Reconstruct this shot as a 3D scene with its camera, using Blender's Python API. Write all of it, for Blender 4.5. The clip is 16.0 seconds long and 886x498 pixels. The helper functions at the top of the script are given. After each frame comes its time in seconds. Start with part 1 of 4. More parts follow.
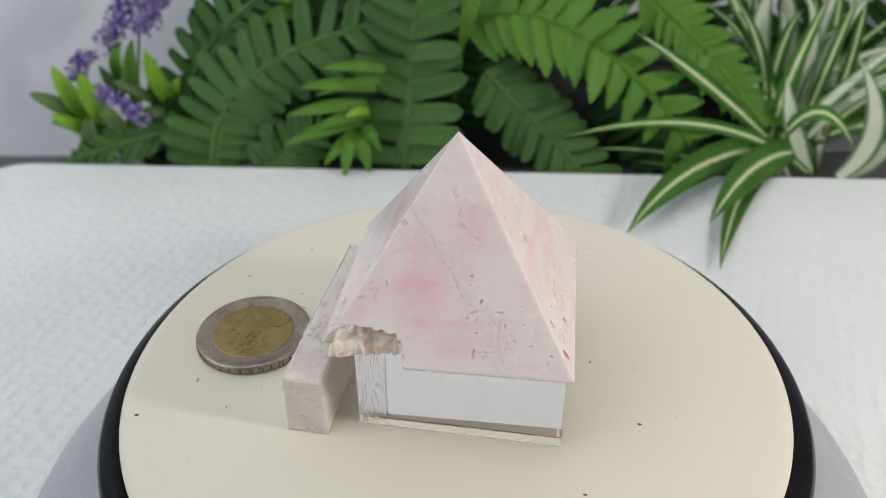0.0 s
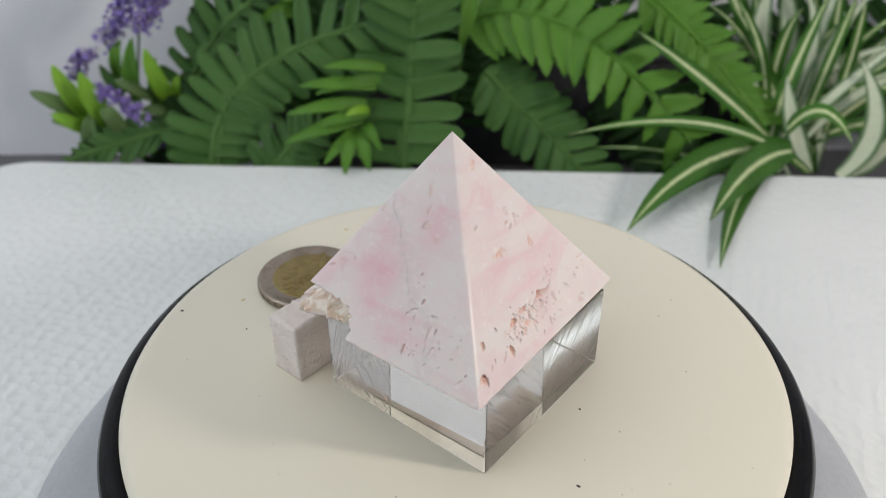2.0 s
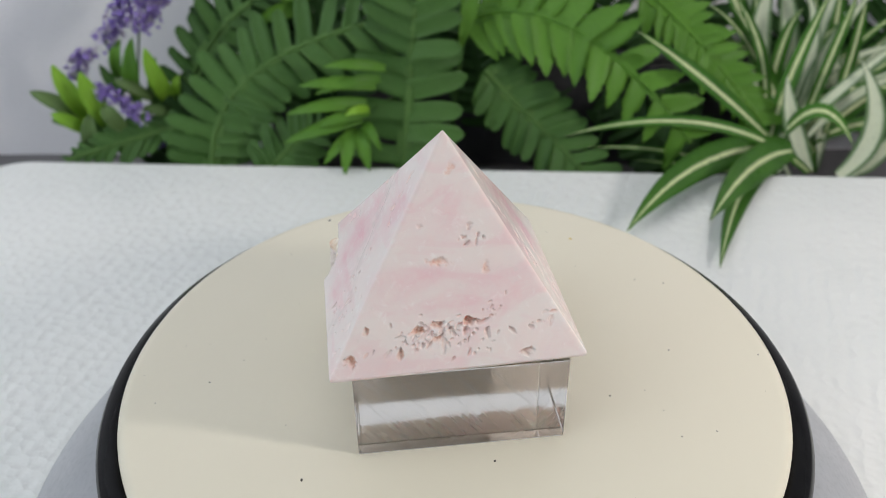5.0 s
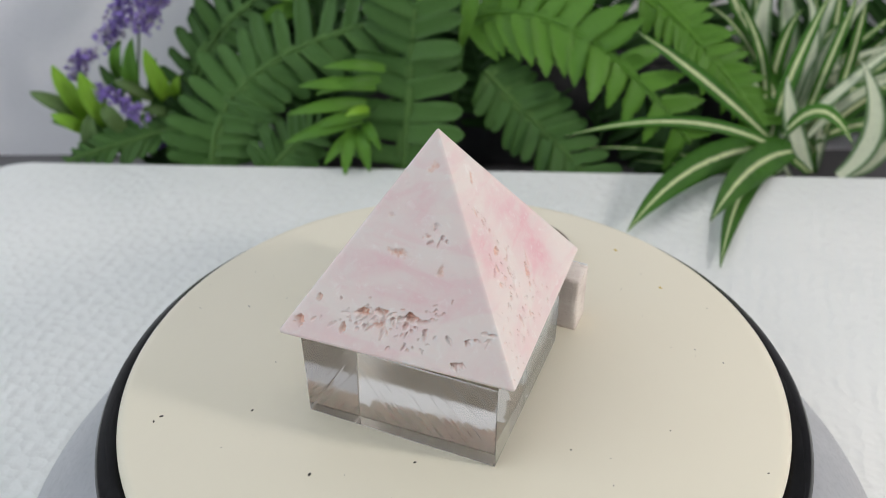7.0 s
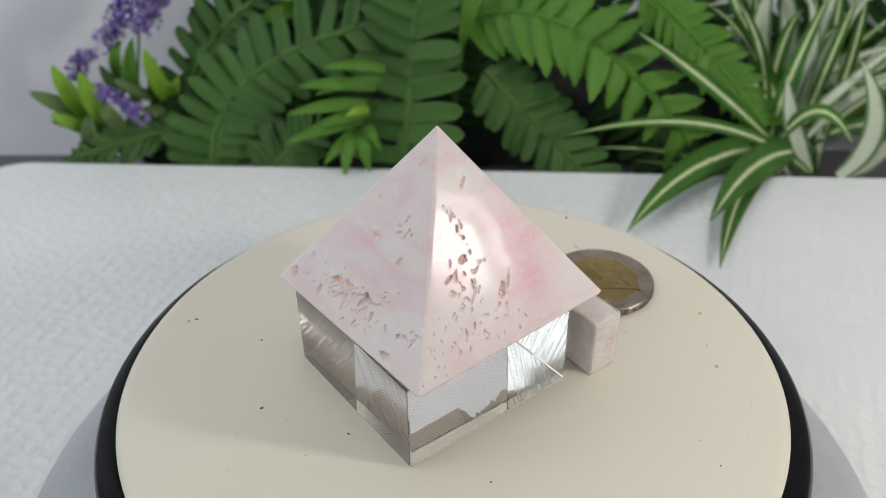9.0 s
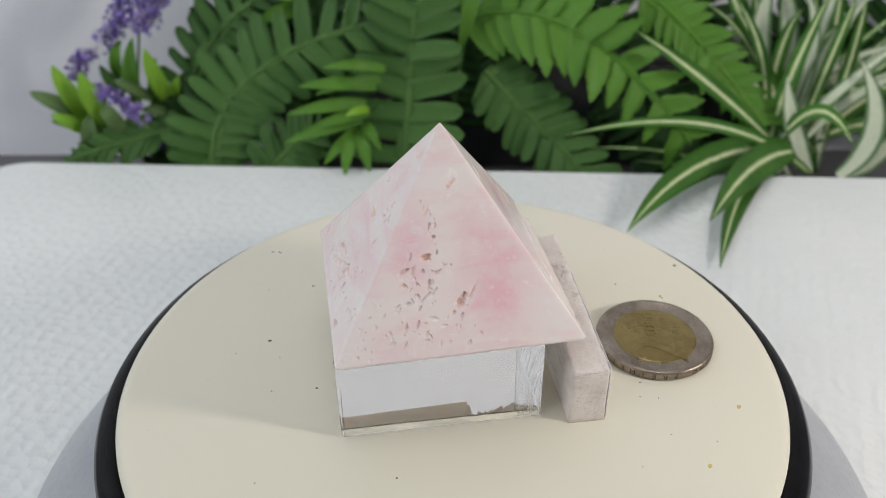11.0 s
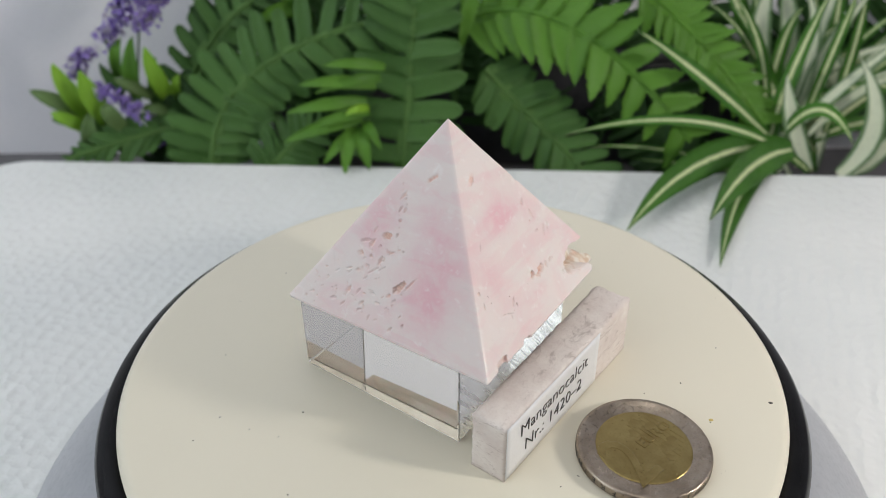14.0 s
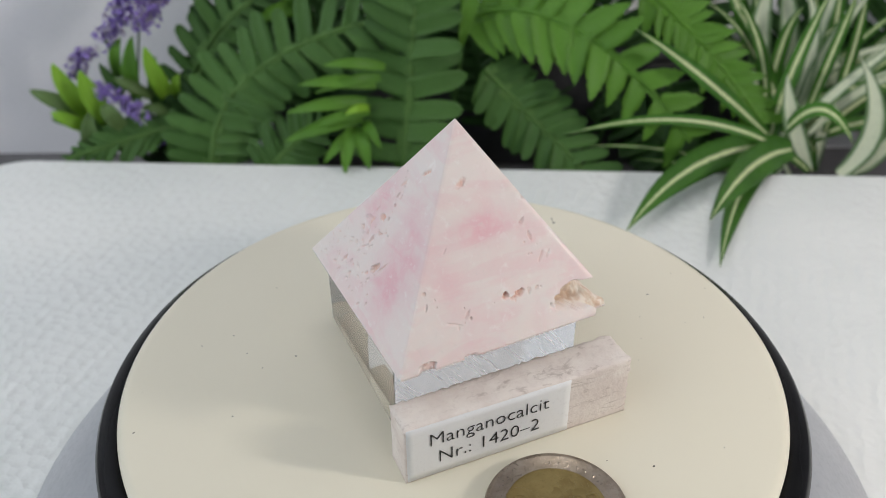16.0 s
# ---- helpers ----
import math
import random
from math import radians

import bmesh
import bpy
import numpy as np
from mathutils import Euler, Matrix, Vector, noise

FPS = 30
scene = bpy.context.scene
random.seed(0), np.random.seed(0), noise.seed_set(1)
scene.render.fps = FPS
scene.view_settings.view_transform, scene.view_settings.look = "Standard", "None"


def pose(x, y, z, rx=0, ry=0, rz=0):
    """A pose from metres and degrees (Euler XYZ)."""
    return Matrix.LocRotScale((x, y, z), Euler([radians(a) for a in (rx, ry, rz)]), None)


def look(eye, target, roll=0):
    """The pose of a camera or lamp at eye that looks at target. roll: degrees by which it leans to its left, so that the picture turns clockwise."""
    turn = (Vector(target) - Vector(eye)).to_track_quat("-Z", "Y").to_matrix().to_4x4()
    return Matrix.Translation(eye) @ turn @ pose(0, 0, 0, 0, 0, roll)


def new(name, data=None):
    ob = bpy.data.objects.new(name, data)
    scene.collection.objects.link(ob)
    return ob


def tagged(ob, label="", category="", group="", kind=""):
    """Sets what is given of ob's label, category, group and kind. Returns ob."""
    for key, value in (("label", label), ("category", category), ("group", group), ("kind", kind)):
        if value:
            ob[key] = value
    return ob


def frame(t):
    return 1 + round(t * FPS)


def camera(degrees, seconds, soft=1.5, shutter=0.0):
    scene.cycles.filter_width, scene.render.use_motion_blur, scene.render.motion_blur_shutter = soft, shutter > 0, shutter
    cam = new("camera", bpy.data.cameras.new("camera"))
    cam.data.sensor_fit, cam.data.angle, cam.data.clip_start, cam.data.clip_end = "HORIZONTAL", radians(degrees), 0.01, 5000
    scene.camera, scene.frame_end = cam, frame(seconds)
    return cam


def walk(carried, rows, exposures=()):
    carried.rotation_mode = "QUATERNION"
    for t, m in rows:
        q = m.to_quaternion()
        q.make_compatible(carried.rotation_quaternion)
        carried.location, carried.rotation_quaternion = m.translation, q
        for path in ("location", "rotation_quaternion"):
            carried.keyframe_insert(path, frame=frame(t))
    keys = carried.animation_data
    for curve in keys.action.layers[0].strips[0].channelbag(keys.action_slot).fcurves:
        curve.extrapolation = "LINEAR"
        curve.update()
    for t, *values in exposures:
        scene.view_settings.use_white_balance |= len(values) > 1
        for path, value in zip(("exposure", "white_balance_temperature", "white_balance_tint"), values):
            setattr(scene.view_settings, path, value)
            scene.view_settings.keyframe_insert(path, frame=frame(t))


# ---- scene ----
# One slow turntable before a fixed camera; metres, the pad under the turntable is z = 0.
SECONDS = 16.0
DISC_Z = 0.042
SPIN_A, SPIN_B, SPIN_C = 0.256594, 5.71545e-05, -1.8762e-06
AXIS = (0.00006, -0.00039)      # where the platter's axis stands
REST = 1.3                      # turn of the things on the platter at the start, in degrees


def spin(t):
    """The platter's turn in degrees."""
    return -math.degrees(SPIN_A * t + SPIN_B * t * t + SPIN_C * t ** 3)


def eye(tilt):
    return pose(0.0, -0.13952, 0.12399 + DISC_Z, 90 + tilt, 0, 0.6492) @ pose(0, 0, 0, 0, 0, -0.678)


cam = camera(55.764, SECONDS, soft=0.6)
walk(cam, [(0.0, eye(-34.057)), (1.0, eye(-34.096)), (3.0, eye(-34.173)), (4.0, eye(-34.173)), (6.5, eye(-34.127)),
           (9.0, eye(-34.115)), (12.0, eye(-34.134)), (13.0, eye(-34.185)), (14.5, eye(-34.231)), (16.0, eye(-34.239))],
     [(0.0, -0.08), (1.5, -0.13), (2.5, -0.17), (3.0, -0.24), (4.0, -0.06), (6.5, -0.07), (8.0, -0.07), (8.5, -0.10), (9.0, -0.23), (12.0, -0.08), (12.5, -0.08), (14.4, -0.15), (15.0, -0.22), (15.5, -0.23), (16.0, -0.14)])
cam.data.dof.use_dof = True
cam.data.dof.focus_distance = 0.165
cam.data.dof.aperture_fstop = 19.0

# ---- light ----
world = bpy.data.worlds.new("room_air")
scene.world = world
world.use_nodes = True
world.node_tree.nodes["Background"].inputs[0].default_value = (0.80, 0.88, 1.0, 1)
world.node_tree.nodes["Background"].inputs[1].default_value = 0.05


def area(name, where, target, size, power, colour, shape="SQUARE", size_y=0.1):
    data = bpy.data.lights.new(name, "AREA")
    data.shape, data.size, data.size_y, data.energy, data.color = shape, size, size_y, power, colour
    ob = new(name, data)
    ob.matrix_world = look(where, target)
    return ob


area("side_lamp", (0.30, -0.096, 0.196), (0, 0, 0.08), 0.034, 0.58, (1.0, 0.945, 0.875), "ELLIPSE", 0.060)
# unseen overhead fill, added and placed to light platter, plants and wall
area("overhead_fill", (0.08, -0.08, 1.42), (0.0, 0.12, 0), 0.7, 2.9, (1.0, 0.985, 0.92))
# cool fill added at the left to brighten wall and pad; no window there
area("left_fill", (-0.74, -0.02, 0.46), (-0.26, 0.40, 0.10), 1.25, 5.1, (0.86, 0.945, 0.975), "RECTANGLE", 1.0)

# ---- materials ----


def nodes_of(name):
    m = bpy.data.materials.new(name)
    m.use_nodes = True
    nt = m.node_tree
    return m, nt, nt.nodes["Principled BSDF"]


def add(nt, kind, **values):
    n = nt.nodes.new(kind)
    for k, v in values.items():
        n.inputs[k].default_value = v
    return n


def noise_tex(nt, scale, detail=4.0, rough=0.55, distort=0.0):
    n = add(nt, "ShaderNodeTexNoise", Scale=scale, Detail=detail, Roughness=rough, Distortion=distort)
    c = nt.nodes.new("ShaderNodeTexCoord")
    nt.links.new(c.outputs["Object"], n.inputs["Vector"])
    return n.outputs["Fac"]


def mix(nt, fac, a, b):
    n = nt.nodes.new("ShaderNodeMix")
    n.data_type = "RGBA"
    for sock, v in ((n.inputs[0], fac), (n.inputs[6], a), (n.inputs[7], b)):
        if isinstance(v, (tuple, float, int)):
            sock.default_value = (*v, 1) if isinstance(v, tuple) else v
        else:
            nt.links.new(v, sock)
    return n.outputs[2]


def ramp(nt, fac, lo, hi, out_lo=0.0, out_hi=1.0):
    n = nt.nodes.new("ShaderNodeMapRange")
    n.interpolation_type = "SMOOTHSTEP"
    for k, v in (("From Min", lo), ("From Max", hi), ("To Min", out_lo), ("To Max", out_hi)):
        n.inputs[k].default_value = v
    nt.links.new(fac, n.inputs["Value"])
    return n.outputs[0]


def math_node(nt, op, a, b):
    n = nt.nodes.new("ShaderNodeMath")
    n.operation = op
    for sock, v in zip(n.inputs, (a, b)):
        if isinstance(v, (float, int)):
            sock.default_value = v
        else:
            nt.links.new(v, sock)
    return n.outputs[0]


def bump(nt, bsdf, height, strength, distance):
    n = add(nt, "ShaderNodeBump", Strength=strength, Distance=distance)
    nt.links.new(height, n.inputs["Height"])
    nt.links.new(n.outputs[0], bsdf.inputs["Normal"])


def attribute(nt, name):
    n = nt.nodes.new("ShaderNodeAttribute")
    n.attribute_name = name
    return n.outputs["Fac"]


def surface(name, low, high, coarse, fine, rough=(0.4, 0.6), relief=0.2, depth=0.0003, metal=0.0, spec=0.5, sss=0.0, mottle=0.6):
    m, nt, b = nodes_of(name)
    big, small = noise_tex(nt, coarse), noise_tex(nt, fine, 6.0, 0.65)
    c = mix(nt, ramp(nt, big, 0.3, 0.7), low, high)
    dark = tuple(0.86 * v for v in low)
    c = mix(nt, ramp(nt, small, 0.5, 0.8, 0.0, mottle), c, dark)
    nt.links.new(c, b.inputs["Base Color"])
    nt.links.new(ramp(nt, small, 0.3, 0.7, *rough), b.inputs["Roughness"])
    b.inputs["Metallic"].default_value = metal
    b.inputs["Specular IOR Level"].default_value = spec
    if sss:
        b.inputs["Subsurface Weight"].default_value = sss
        b.inputs["Subsurface Radius"].default_value = (1.0, 0.7, 0.5)
        b.inputs["Subsurface Scale"].default_value = 0.003
    if relief:
        bump(nt, b, small, relief, depth)
    return m


def stone_pink():
    """Polished manganese calcite: white and pink clouds, salmon lining in the pits."""
    m, nt, b = nodes_of("pink_calcite")
    cloud = noise_tex(nt, 95.0, 5.0, 0.55, 0.6)
    fine = noise_tex(nt, 420.0, 6.0, 0.62, 0.4)
    grain = noise_tex(nt, 1900.0, 4.0, 0.6)
    pink = math_node(nt, "ADD", math_node(nt, "MULTIPLY", attribute(nt, "pink"), 0.82), ramp(nt, cloud, 0.45, 0.75, 0.0, 0.30))
    pink = math_node(nt, "MULTIPLY", pink, ramp(nt, fine, 0.25, 0.7, 0.55, 1.15))
    tc = nt.nodes.new("ShaderNodeTexCoord")
    mp = nt.nodes.new("ShaderNodeMapping")
    mp.inputs["Scale"].default_value = (1.0, 1.0, 3.6)
    mp.inputs["Rotation"].default_value = (0.25, -0.15, 0.0)
    nt.links.new(tc.outputs["Object"], mp.inputs["Vector"])
    bands = add(nt, "ShaderNodeTexNoise", Scale=64.0, Detail=3.0, Roughness=0.5, Distortion=0.9)
    nt.links.new(mp.outputs[0], bands.inputs["Vector"])
    pink = math_node(nt, "ADD", pink, ramp(nt, bands.outputs["Fac"], 0.48, 0.66, 0.0, 0.24))
    c = mix(nt, pink, (0.825, 0.742, 0.72), (0.80, 0.505, 0.555))
    c = mix(nt, ramp(nt, fine, 0.54, 0.76, 0.0, 0.6), c, (0.90, 0.86, 0.845))
    streak = noise_tex(nt, 210.0, 6.0, 0.7, 2.5)
    c = mix(nt, ramp(nt, streak, 0.58, 0.72, 0.0, 0.45), c, (0.74, 0.66, 0.64))
    c = mix(nt, attribute(nt, "grey"), c, (0.60, 0.55, 0.53))
    lining = mix(nt, ramp(nt, grain, 0.35, 0.7), (0.74, 0.40, 0.30), (0.84, 0.64, 0.54))
    c = mix(nt, math_node(nt, "MULTIPLY", attribute(nt, "salmon"), ramp(nt, fine, 0.3, 0.6, 0.55, 1.0)), c, lining)
    crystal = mix(nt, ramp(nt, fine, 0.35, 0.65), (0.70, 0.53, 0.40), (0.90, 0.82, 0.74))
    c = mix(nt, attribute(nt, "crystal"), c, crystal)
    nt.links.new(c, b.inputs["Base Color"])
    rough = math_node(nt, "ADD", ramp(nt, fine, 0.3, 0.75, 0.16, 0.23), math_node(nt, "MULTIPLY", attribute(nt, "vug"), 0.4))
    nt.links.new(rough, b.inputs["Roughness"])
    b.inputs["IOR"].default_value = 1.47
    b.inputs["Specular IOR Level"].default_value = 0.08
    b.inputs["Coat Weight"].default_value = 0.09
    b.inputs["Coat Roughness"].default_value = 0.10
    b.inputs["Subsurface Weight"].default_value = 0.35
    b.inputs["Subsurface Radius"].default_value = (1.0, 0.75, 0.68)
    b.inputs["Subsurface Scale"].default_value = 0.0010
    bump(nt, b, math_node(nt, "ADD", math_node(nt, "MULTIPLY", fine, 0.7), math_node(nt, "MULTIPLY", math_node(nt, "MULTIPLY", grain, attribute(nt, "vug")), 1.5)), 0.045, 0.0005)
    return m


def clear_plastic(name, rough, streaky=False):
    m, nt, b = nodes_of(name)
    b.inputs["Transmission Weight"].default_value = 1.0
    b.inputs["IOR"].default_value = 1.49
    b.inputs["Base Color"].default_value = (0.965, 0.95, 0.915, 1)
    haze = noise_tex(nt, 260.0, 5.0, 0.6)
    nt.links.new(ramp(nt, haze, 0.5, 0.8, rough, rough + 0.03), b.inputs["Roughness"])
    if streaky:
        # slanting streaks that stand for tape stuck to this face
        c = nt.nodes.new("ShaderNodeTexCoord")
        mp = nt.nodes.new("ShaderNodeMapping")
        mp.vector_type = "TEXTURE"
        mp.inputs["Rotation"].default_value = (radians(-38), 0, 0)
        mp.inputs["Scale"].default_value = (1.0, 1.0, 16.0)
        nt.links.new(c.outputs["Object"], mp.inputs["Vector"])
        n = add(nt, "ShaderNodeTexNoise", Scale=1100.0, Detail=4.0, Roughness=0.6)
        nt.links.new(mp.outputs[0], n.inputs["Vector"])
        bump(nt, b, n.outputs["Fac"], 0.09, 0.0003)
        nt.links.new(ramp(nt, n.outputs["Fac"], 0.35, 0.65, rough, rough + 0.16), b.inputs["Roughness"])
    return m


def leaf_mat(name, low, high, rough=0.42, stripe=None, edge=(0.36, 0.62)):
    """Leaf: base colour with patches, optional pale stripe along the blade, a little light shining through."""
    m, nt, b = nodes_of(name)
    info = nt.nodes.new("ShaderNodeObjectInfo")
    big, small = noise_tex(nt, 60.0), noise_tex(nt, 700.0, 5.0, 0.6)
    f = math_node(nt, "ADD", math_node(nt, "MULTIPLY", ramp(nt, big, 0.3, 0.7), 0.55), math_node(nt, "MULTIPLY", info.outputs["Random"], 0.45))
    c = mix(nt, f, low, high)
    if stripe:
        x = attribute(nt, "across")
        w = math_node(nt, "ADD", x, math_node(nt, "MULTIPLY", math_node(nt, "SUBTRACT", small, 0.5), 0.22))
        c = mix(nt, ramp(nt, w, edge[0], edge[1], 1.0, 0.0), c, stripe)
    c = mix(nt, ramp(nt, small, 0.5, 0.8, 0.0, 0.3), c, tuple(0.6 * v for v in low))
    nt.links.new(c, b.inputs["Base Color"])
    nt.links.new(ramp(nt, small, 0.3, 0.7, rough - 0.08, rough + 0.1), b.inputs["Roughness"])
    b.inputs["Specular IOR Level"].default_value = 0.32
    bump(nt, b, small, 0.12, 0.0004)
    thru = add(nt, "ShaderNodeBsdfTranslucent")
    nt.links.new(c, thru.inputs["Color"])
    ms = nt.nodes.new("ShaderNodeMixShader")
    ms.inputs[0].default_value = 0.22
    nt.links.new(b.outputs[0], ms.inputs[1])
    nt.links.new(thru.outputs[0], ms.inputs[2])
    nt.links.new(ms.outputs[0], nt.nodes["Material Output"].inputs["Surface"])
    return m


def pad_mat():
    """White quilted foam pad: fine diagonal ribs and small fibres."""
    m, nt, b = nodes_of("white_pad")
    c = nt.nodes.new("ShaderNodeTexCoord")
    mp = nt.nodes.new("ShaderNodeMapping")
    mp.inputs["Rotation"].default_value = (0, 0, radians(18))
    nt.links.new(c.outputs["Object"], mp.inputs["Vector"])
    w = add(nt, "ShaderNodeTexWave", Scale=62.0, Distortion=2.2, Detail=2.0)
    w.inputs["Detail Scale"].default_value = 1.6
    nt.links.new(mp.outputs[0], w.inputs["Vector"])
    v = add(nt, "ShaderNodeTexVoronoi", Scale=290.0)
    nt.links.new(mp.outputs[0], v.inputs["Vector"])
    small, big = noise_tex(nt, 900.0, 5.0), noise_tex(nt, 14.0, 3.0)
    col = mix(nt, ramp(nt, big, 0.3, 0.7), (0.80, 0.82, 0.82), (0.86, 0.87, 0.865))
    col = mix(nt, ramp(nt, noise_tex(nt, 55.0, 6.0, 0.7), 0.66, 0.78, 0.0, 0.35), col, (0.62, 0.60, 0.55))
    nt.links.new(col, b.inputs["Base Color"])
    b.inputs["Roughness"].default_value = 0.75
    h = math_node(nt, "ADD", math_node(nt, "MULTIPLY", w.outputs["Fac"], 0.35), math_node(nt, "ADD", math_node(nt, "MULTIPLY", v.outputs["Distance"], 1.0), math_node(nt, "MULTIPLY", small, 0.3)))
    bump(nt, b, h, 0.36, 0.0016)
    return m


def plain(name, colour, rough=0.5, metal=0.0, emit=0.0):
    m, nt, b = nodes_of(name)
    b.inputs["Base Color"].default_value = (*colour, 1)
    b.inputs["Roughness"].default_value = rough
    b.inputs["Metallic"].default_value = metal
    if emit:
        b.inputs["Emission Color"].default_value = (*colour, 1)
        b.inputs["Emission Strength"].default_value = emit
    return m


CALCITE = stone_pink()
CLEAR, STREAKY = clear_plastic("clear_acrylic", 0.0), clear_plastic("streaky_acrylic", 0.14, True)
PAD = pad_mat()
WALL = surface("wall_paint", (0.86, 0.85, 0.90), (0.89, 0.88, 0.92), 9.0, 600.0, (0.6, 0.75), 0.1)
DESK = surface("grey_desk", (0.11, 0.105, 0.112), (0.15, 0.145, 0.152), 20.0, 500.0, (0.4, 0.6), 0.1)
CREAM = surface("cream_plastic", (0.788, 0.740, 0.612), (0.798, 0.750, 0.622), 18.0, 420.0, (0.28, 0.285), 0.0, 0.0001, mottle=0.0)
BLACK = surface("black_rubber", (0.006, 0.006, 0.007), (0.010, 0.010, 0.011), 80.0, 900.0, (0.16, 0.24), 0.04, spec=0.12)
GREY = surface("grey_plastic", (0.33, 0.34, 0.37), (0.38, 0.39, 0.42), 40.0, 700.0, (0.32, 0.45), 0.05)
STONE = surface("pale_stone", (0.76, 0.665, 0.62), (0.86, 0.785, 0.735), 160.0, 1100.0, (0.7, 0.9), 0.6, 0.0005)


def layered(m):
    """Dark thin layers and pores along the stone bar."""
    nt = m.node_tree
    b = nt.nodes["Principled BSDF"]
    tc = nt.nodes.new("ShaderNodeTexCoord")
    mp = nt.nodes.new("ShaderNodeMapping")
    mp.inputs["Scale"].default_value = (1.0, 2.0, 7.0)
    nt.links.new(tc.outputs["Object"], mp.inputs["Vector"])
    n = add(nt, "ShaderNodeTexNoise", Scale=190.0, Detail=7.0, Roughness=0.68, Distortion=0.8)
    nt.links.new(mp.outputs[0], n.inputs["Vector"])
    old = b.inputs["Base Color"].links[0].from_socket
    c = mix(nt, ramp(nt, n.outputs["Fac"], 0.54, 0.68, 0.0, 0.62), old, (0.45, 0.36, 0.32))
    c = mix(nt, ramp(nt, n.outputs["Fac"], 0.30, 0.44, 0.5, 0.0), c, (0.88, 0.83, 0.79))
    nt.links.new(c, b.inputs["Base Color"])


layered(STONE)
PAPER = surface("label_paper", (0.83, 0.83, 0.84), (0.86, 0.86, 0.87), 60.0, 1500.0, (0.35, 0.5), 0.03)
INK_RECESS = plain("ink_recess_black", (0.012, 0.012, 0.014), 0.5)
SILVER = surface("worn_nickel", (0.28, 0.228, 0.180), (0.41, 0.348, 0.288), 220.0, 1600.0, (0.24, 0.42), 0.1, 0.0001, metal=1.0)
GOLD = surface("worn_brass", (0.27, 0.20, 0.08), (0.37, 0.29, 0.125), 200.0, 1500.0, (0.26, 0.42), 0.1, 0.0001, metal=1.0)
DIRT = plain("dark_dirt", (0.075, 0.065, 0.055), 0.9)
YELLOW = plain("yellow_stain", (0.62, 0.48, 0.16), 0.6)
FERN = leaf_mat("fern_leaf", (0.053, 0.134, 0.031), (0.102, 0.232, 0.054), 0.46)
FERN_RIB = leaf_mat("fern_midrib", (0.085, 0.190, 0.045), (0.130, 0.265, 0.066), 0.5)
FERN_BRIGHT = leaf_mat("bright_fern_leaf", (0.088, 0.235, 0.026), (0.150, 0.345, 0.044))
# fern green darkened to hold the shade deep between the fronds
FERN_SHADED = leaf_mat("shaded_fern_leaf", (0.018, 0.056, 0.012), (0.036, 0.096, 0.021))
LIME = leaf_mat("lime_leaf", (0.22, 0.45, 0.035), (0.33, 0.60, 0.06))
DULL = leaf_mat("dull_leaf", (0.10, 0.19, 0.06), (0.17, 0.27, 0.09))
STRIPED = leaf_mat("striped_blade", (0.048, 0.165, 0.022), (0.090, 0.258, 0.036), 0.38, (0.78, 0.85, 0.50), (0.14, 0.34))
BROAD = leaf_mat("broad_blade", (0.048, 0.150, 0.022), (0.085, 0.235, 0.034), 0.34, (0.78, 0.85, 0.50), (0.05, 0.22))
PALE = leaf_mat("pale_blade", (0.14, 0.26, 0.11), (0.24, 0.38, 0.18), 0.40, (0.76, 0.82, 0.64), (0.50, 0.80))
STEM = leaf_mat("stem", (0.05, 0.13, 0.03), (0.10, 0.20, 0.05))
PETAL = leaf_mat("purple_petal", (0.28, 0.19, 0.66), (0.54, 0.40, 0.86), 0.5)
# lilac-white petals, whose paleness also paints in the white glints
PETAL_PALE = leaf_mat("pale_petal", (0.66, 0.60, 0.84), (0.85, 0.80, 0.93), 0.5)
# near-black for the shade behind the ferns, and for the root crowns
NEAR_BLACK = surface("near_black", (0.016, 0.016, 0.018), (0.034, 0.034, 0.038), 60.0, 500.0, (0.5, 0.7), 0.3)

# ---- mesh helpers ----


def part(name, bm, material, parent=None, label="", smooth=True):
    me = bpy.data.meshes.new(name)
    bm.to_mesh(me)
    bm.free()
    for m in (material if isinstance(material, (list, tuple)) else (material,)):
        me.materials.append(m)
    if smooth:
        for p in me.polygons:
            p.use_smooth = True
    ob = new(name, me)
    if parent:
        ob.parent = parent
    if label:
        ob["label"] = label
    return ob


def mesh_part(name, verts, faces, material, parent=None, label="", smooth=True):
    me = bpy.data.meshes.new(name)
    me.from_pydata(verts, [], faces)
    me.materials.append(material)
    if smooth:
        for p in me.polygons:
            p.use_smooth = True
    ob = new(name, me)
    if parent:
        ob.parent = parent
    if label:
        ob["label"] = label
    return ob


def empty(name, m, label, category, group=""):
    ob = new(name)
    ob.empty_display_size = 0.01
    ob.matrix_world = m
    return tagged(ob, label, category, group)


def box(bm, cx, cy, cz, sx, sy, sz, bevel=0.0, segments=2):
    r = bmesh.ops.create_cube(bm, size=1.0, matrix=Matrix.Translation((cx, cy, cz)) @ Matrix.Diagonal((sx, sy, sz, 1)))
    if bevel:
        es = list({e for v in r["verts"] for e in v.link_edges})
        bmesh.ops.bevel(bm, geom=es, offset=bevel, segments=segments, affect="EDGES", profile=0.6)


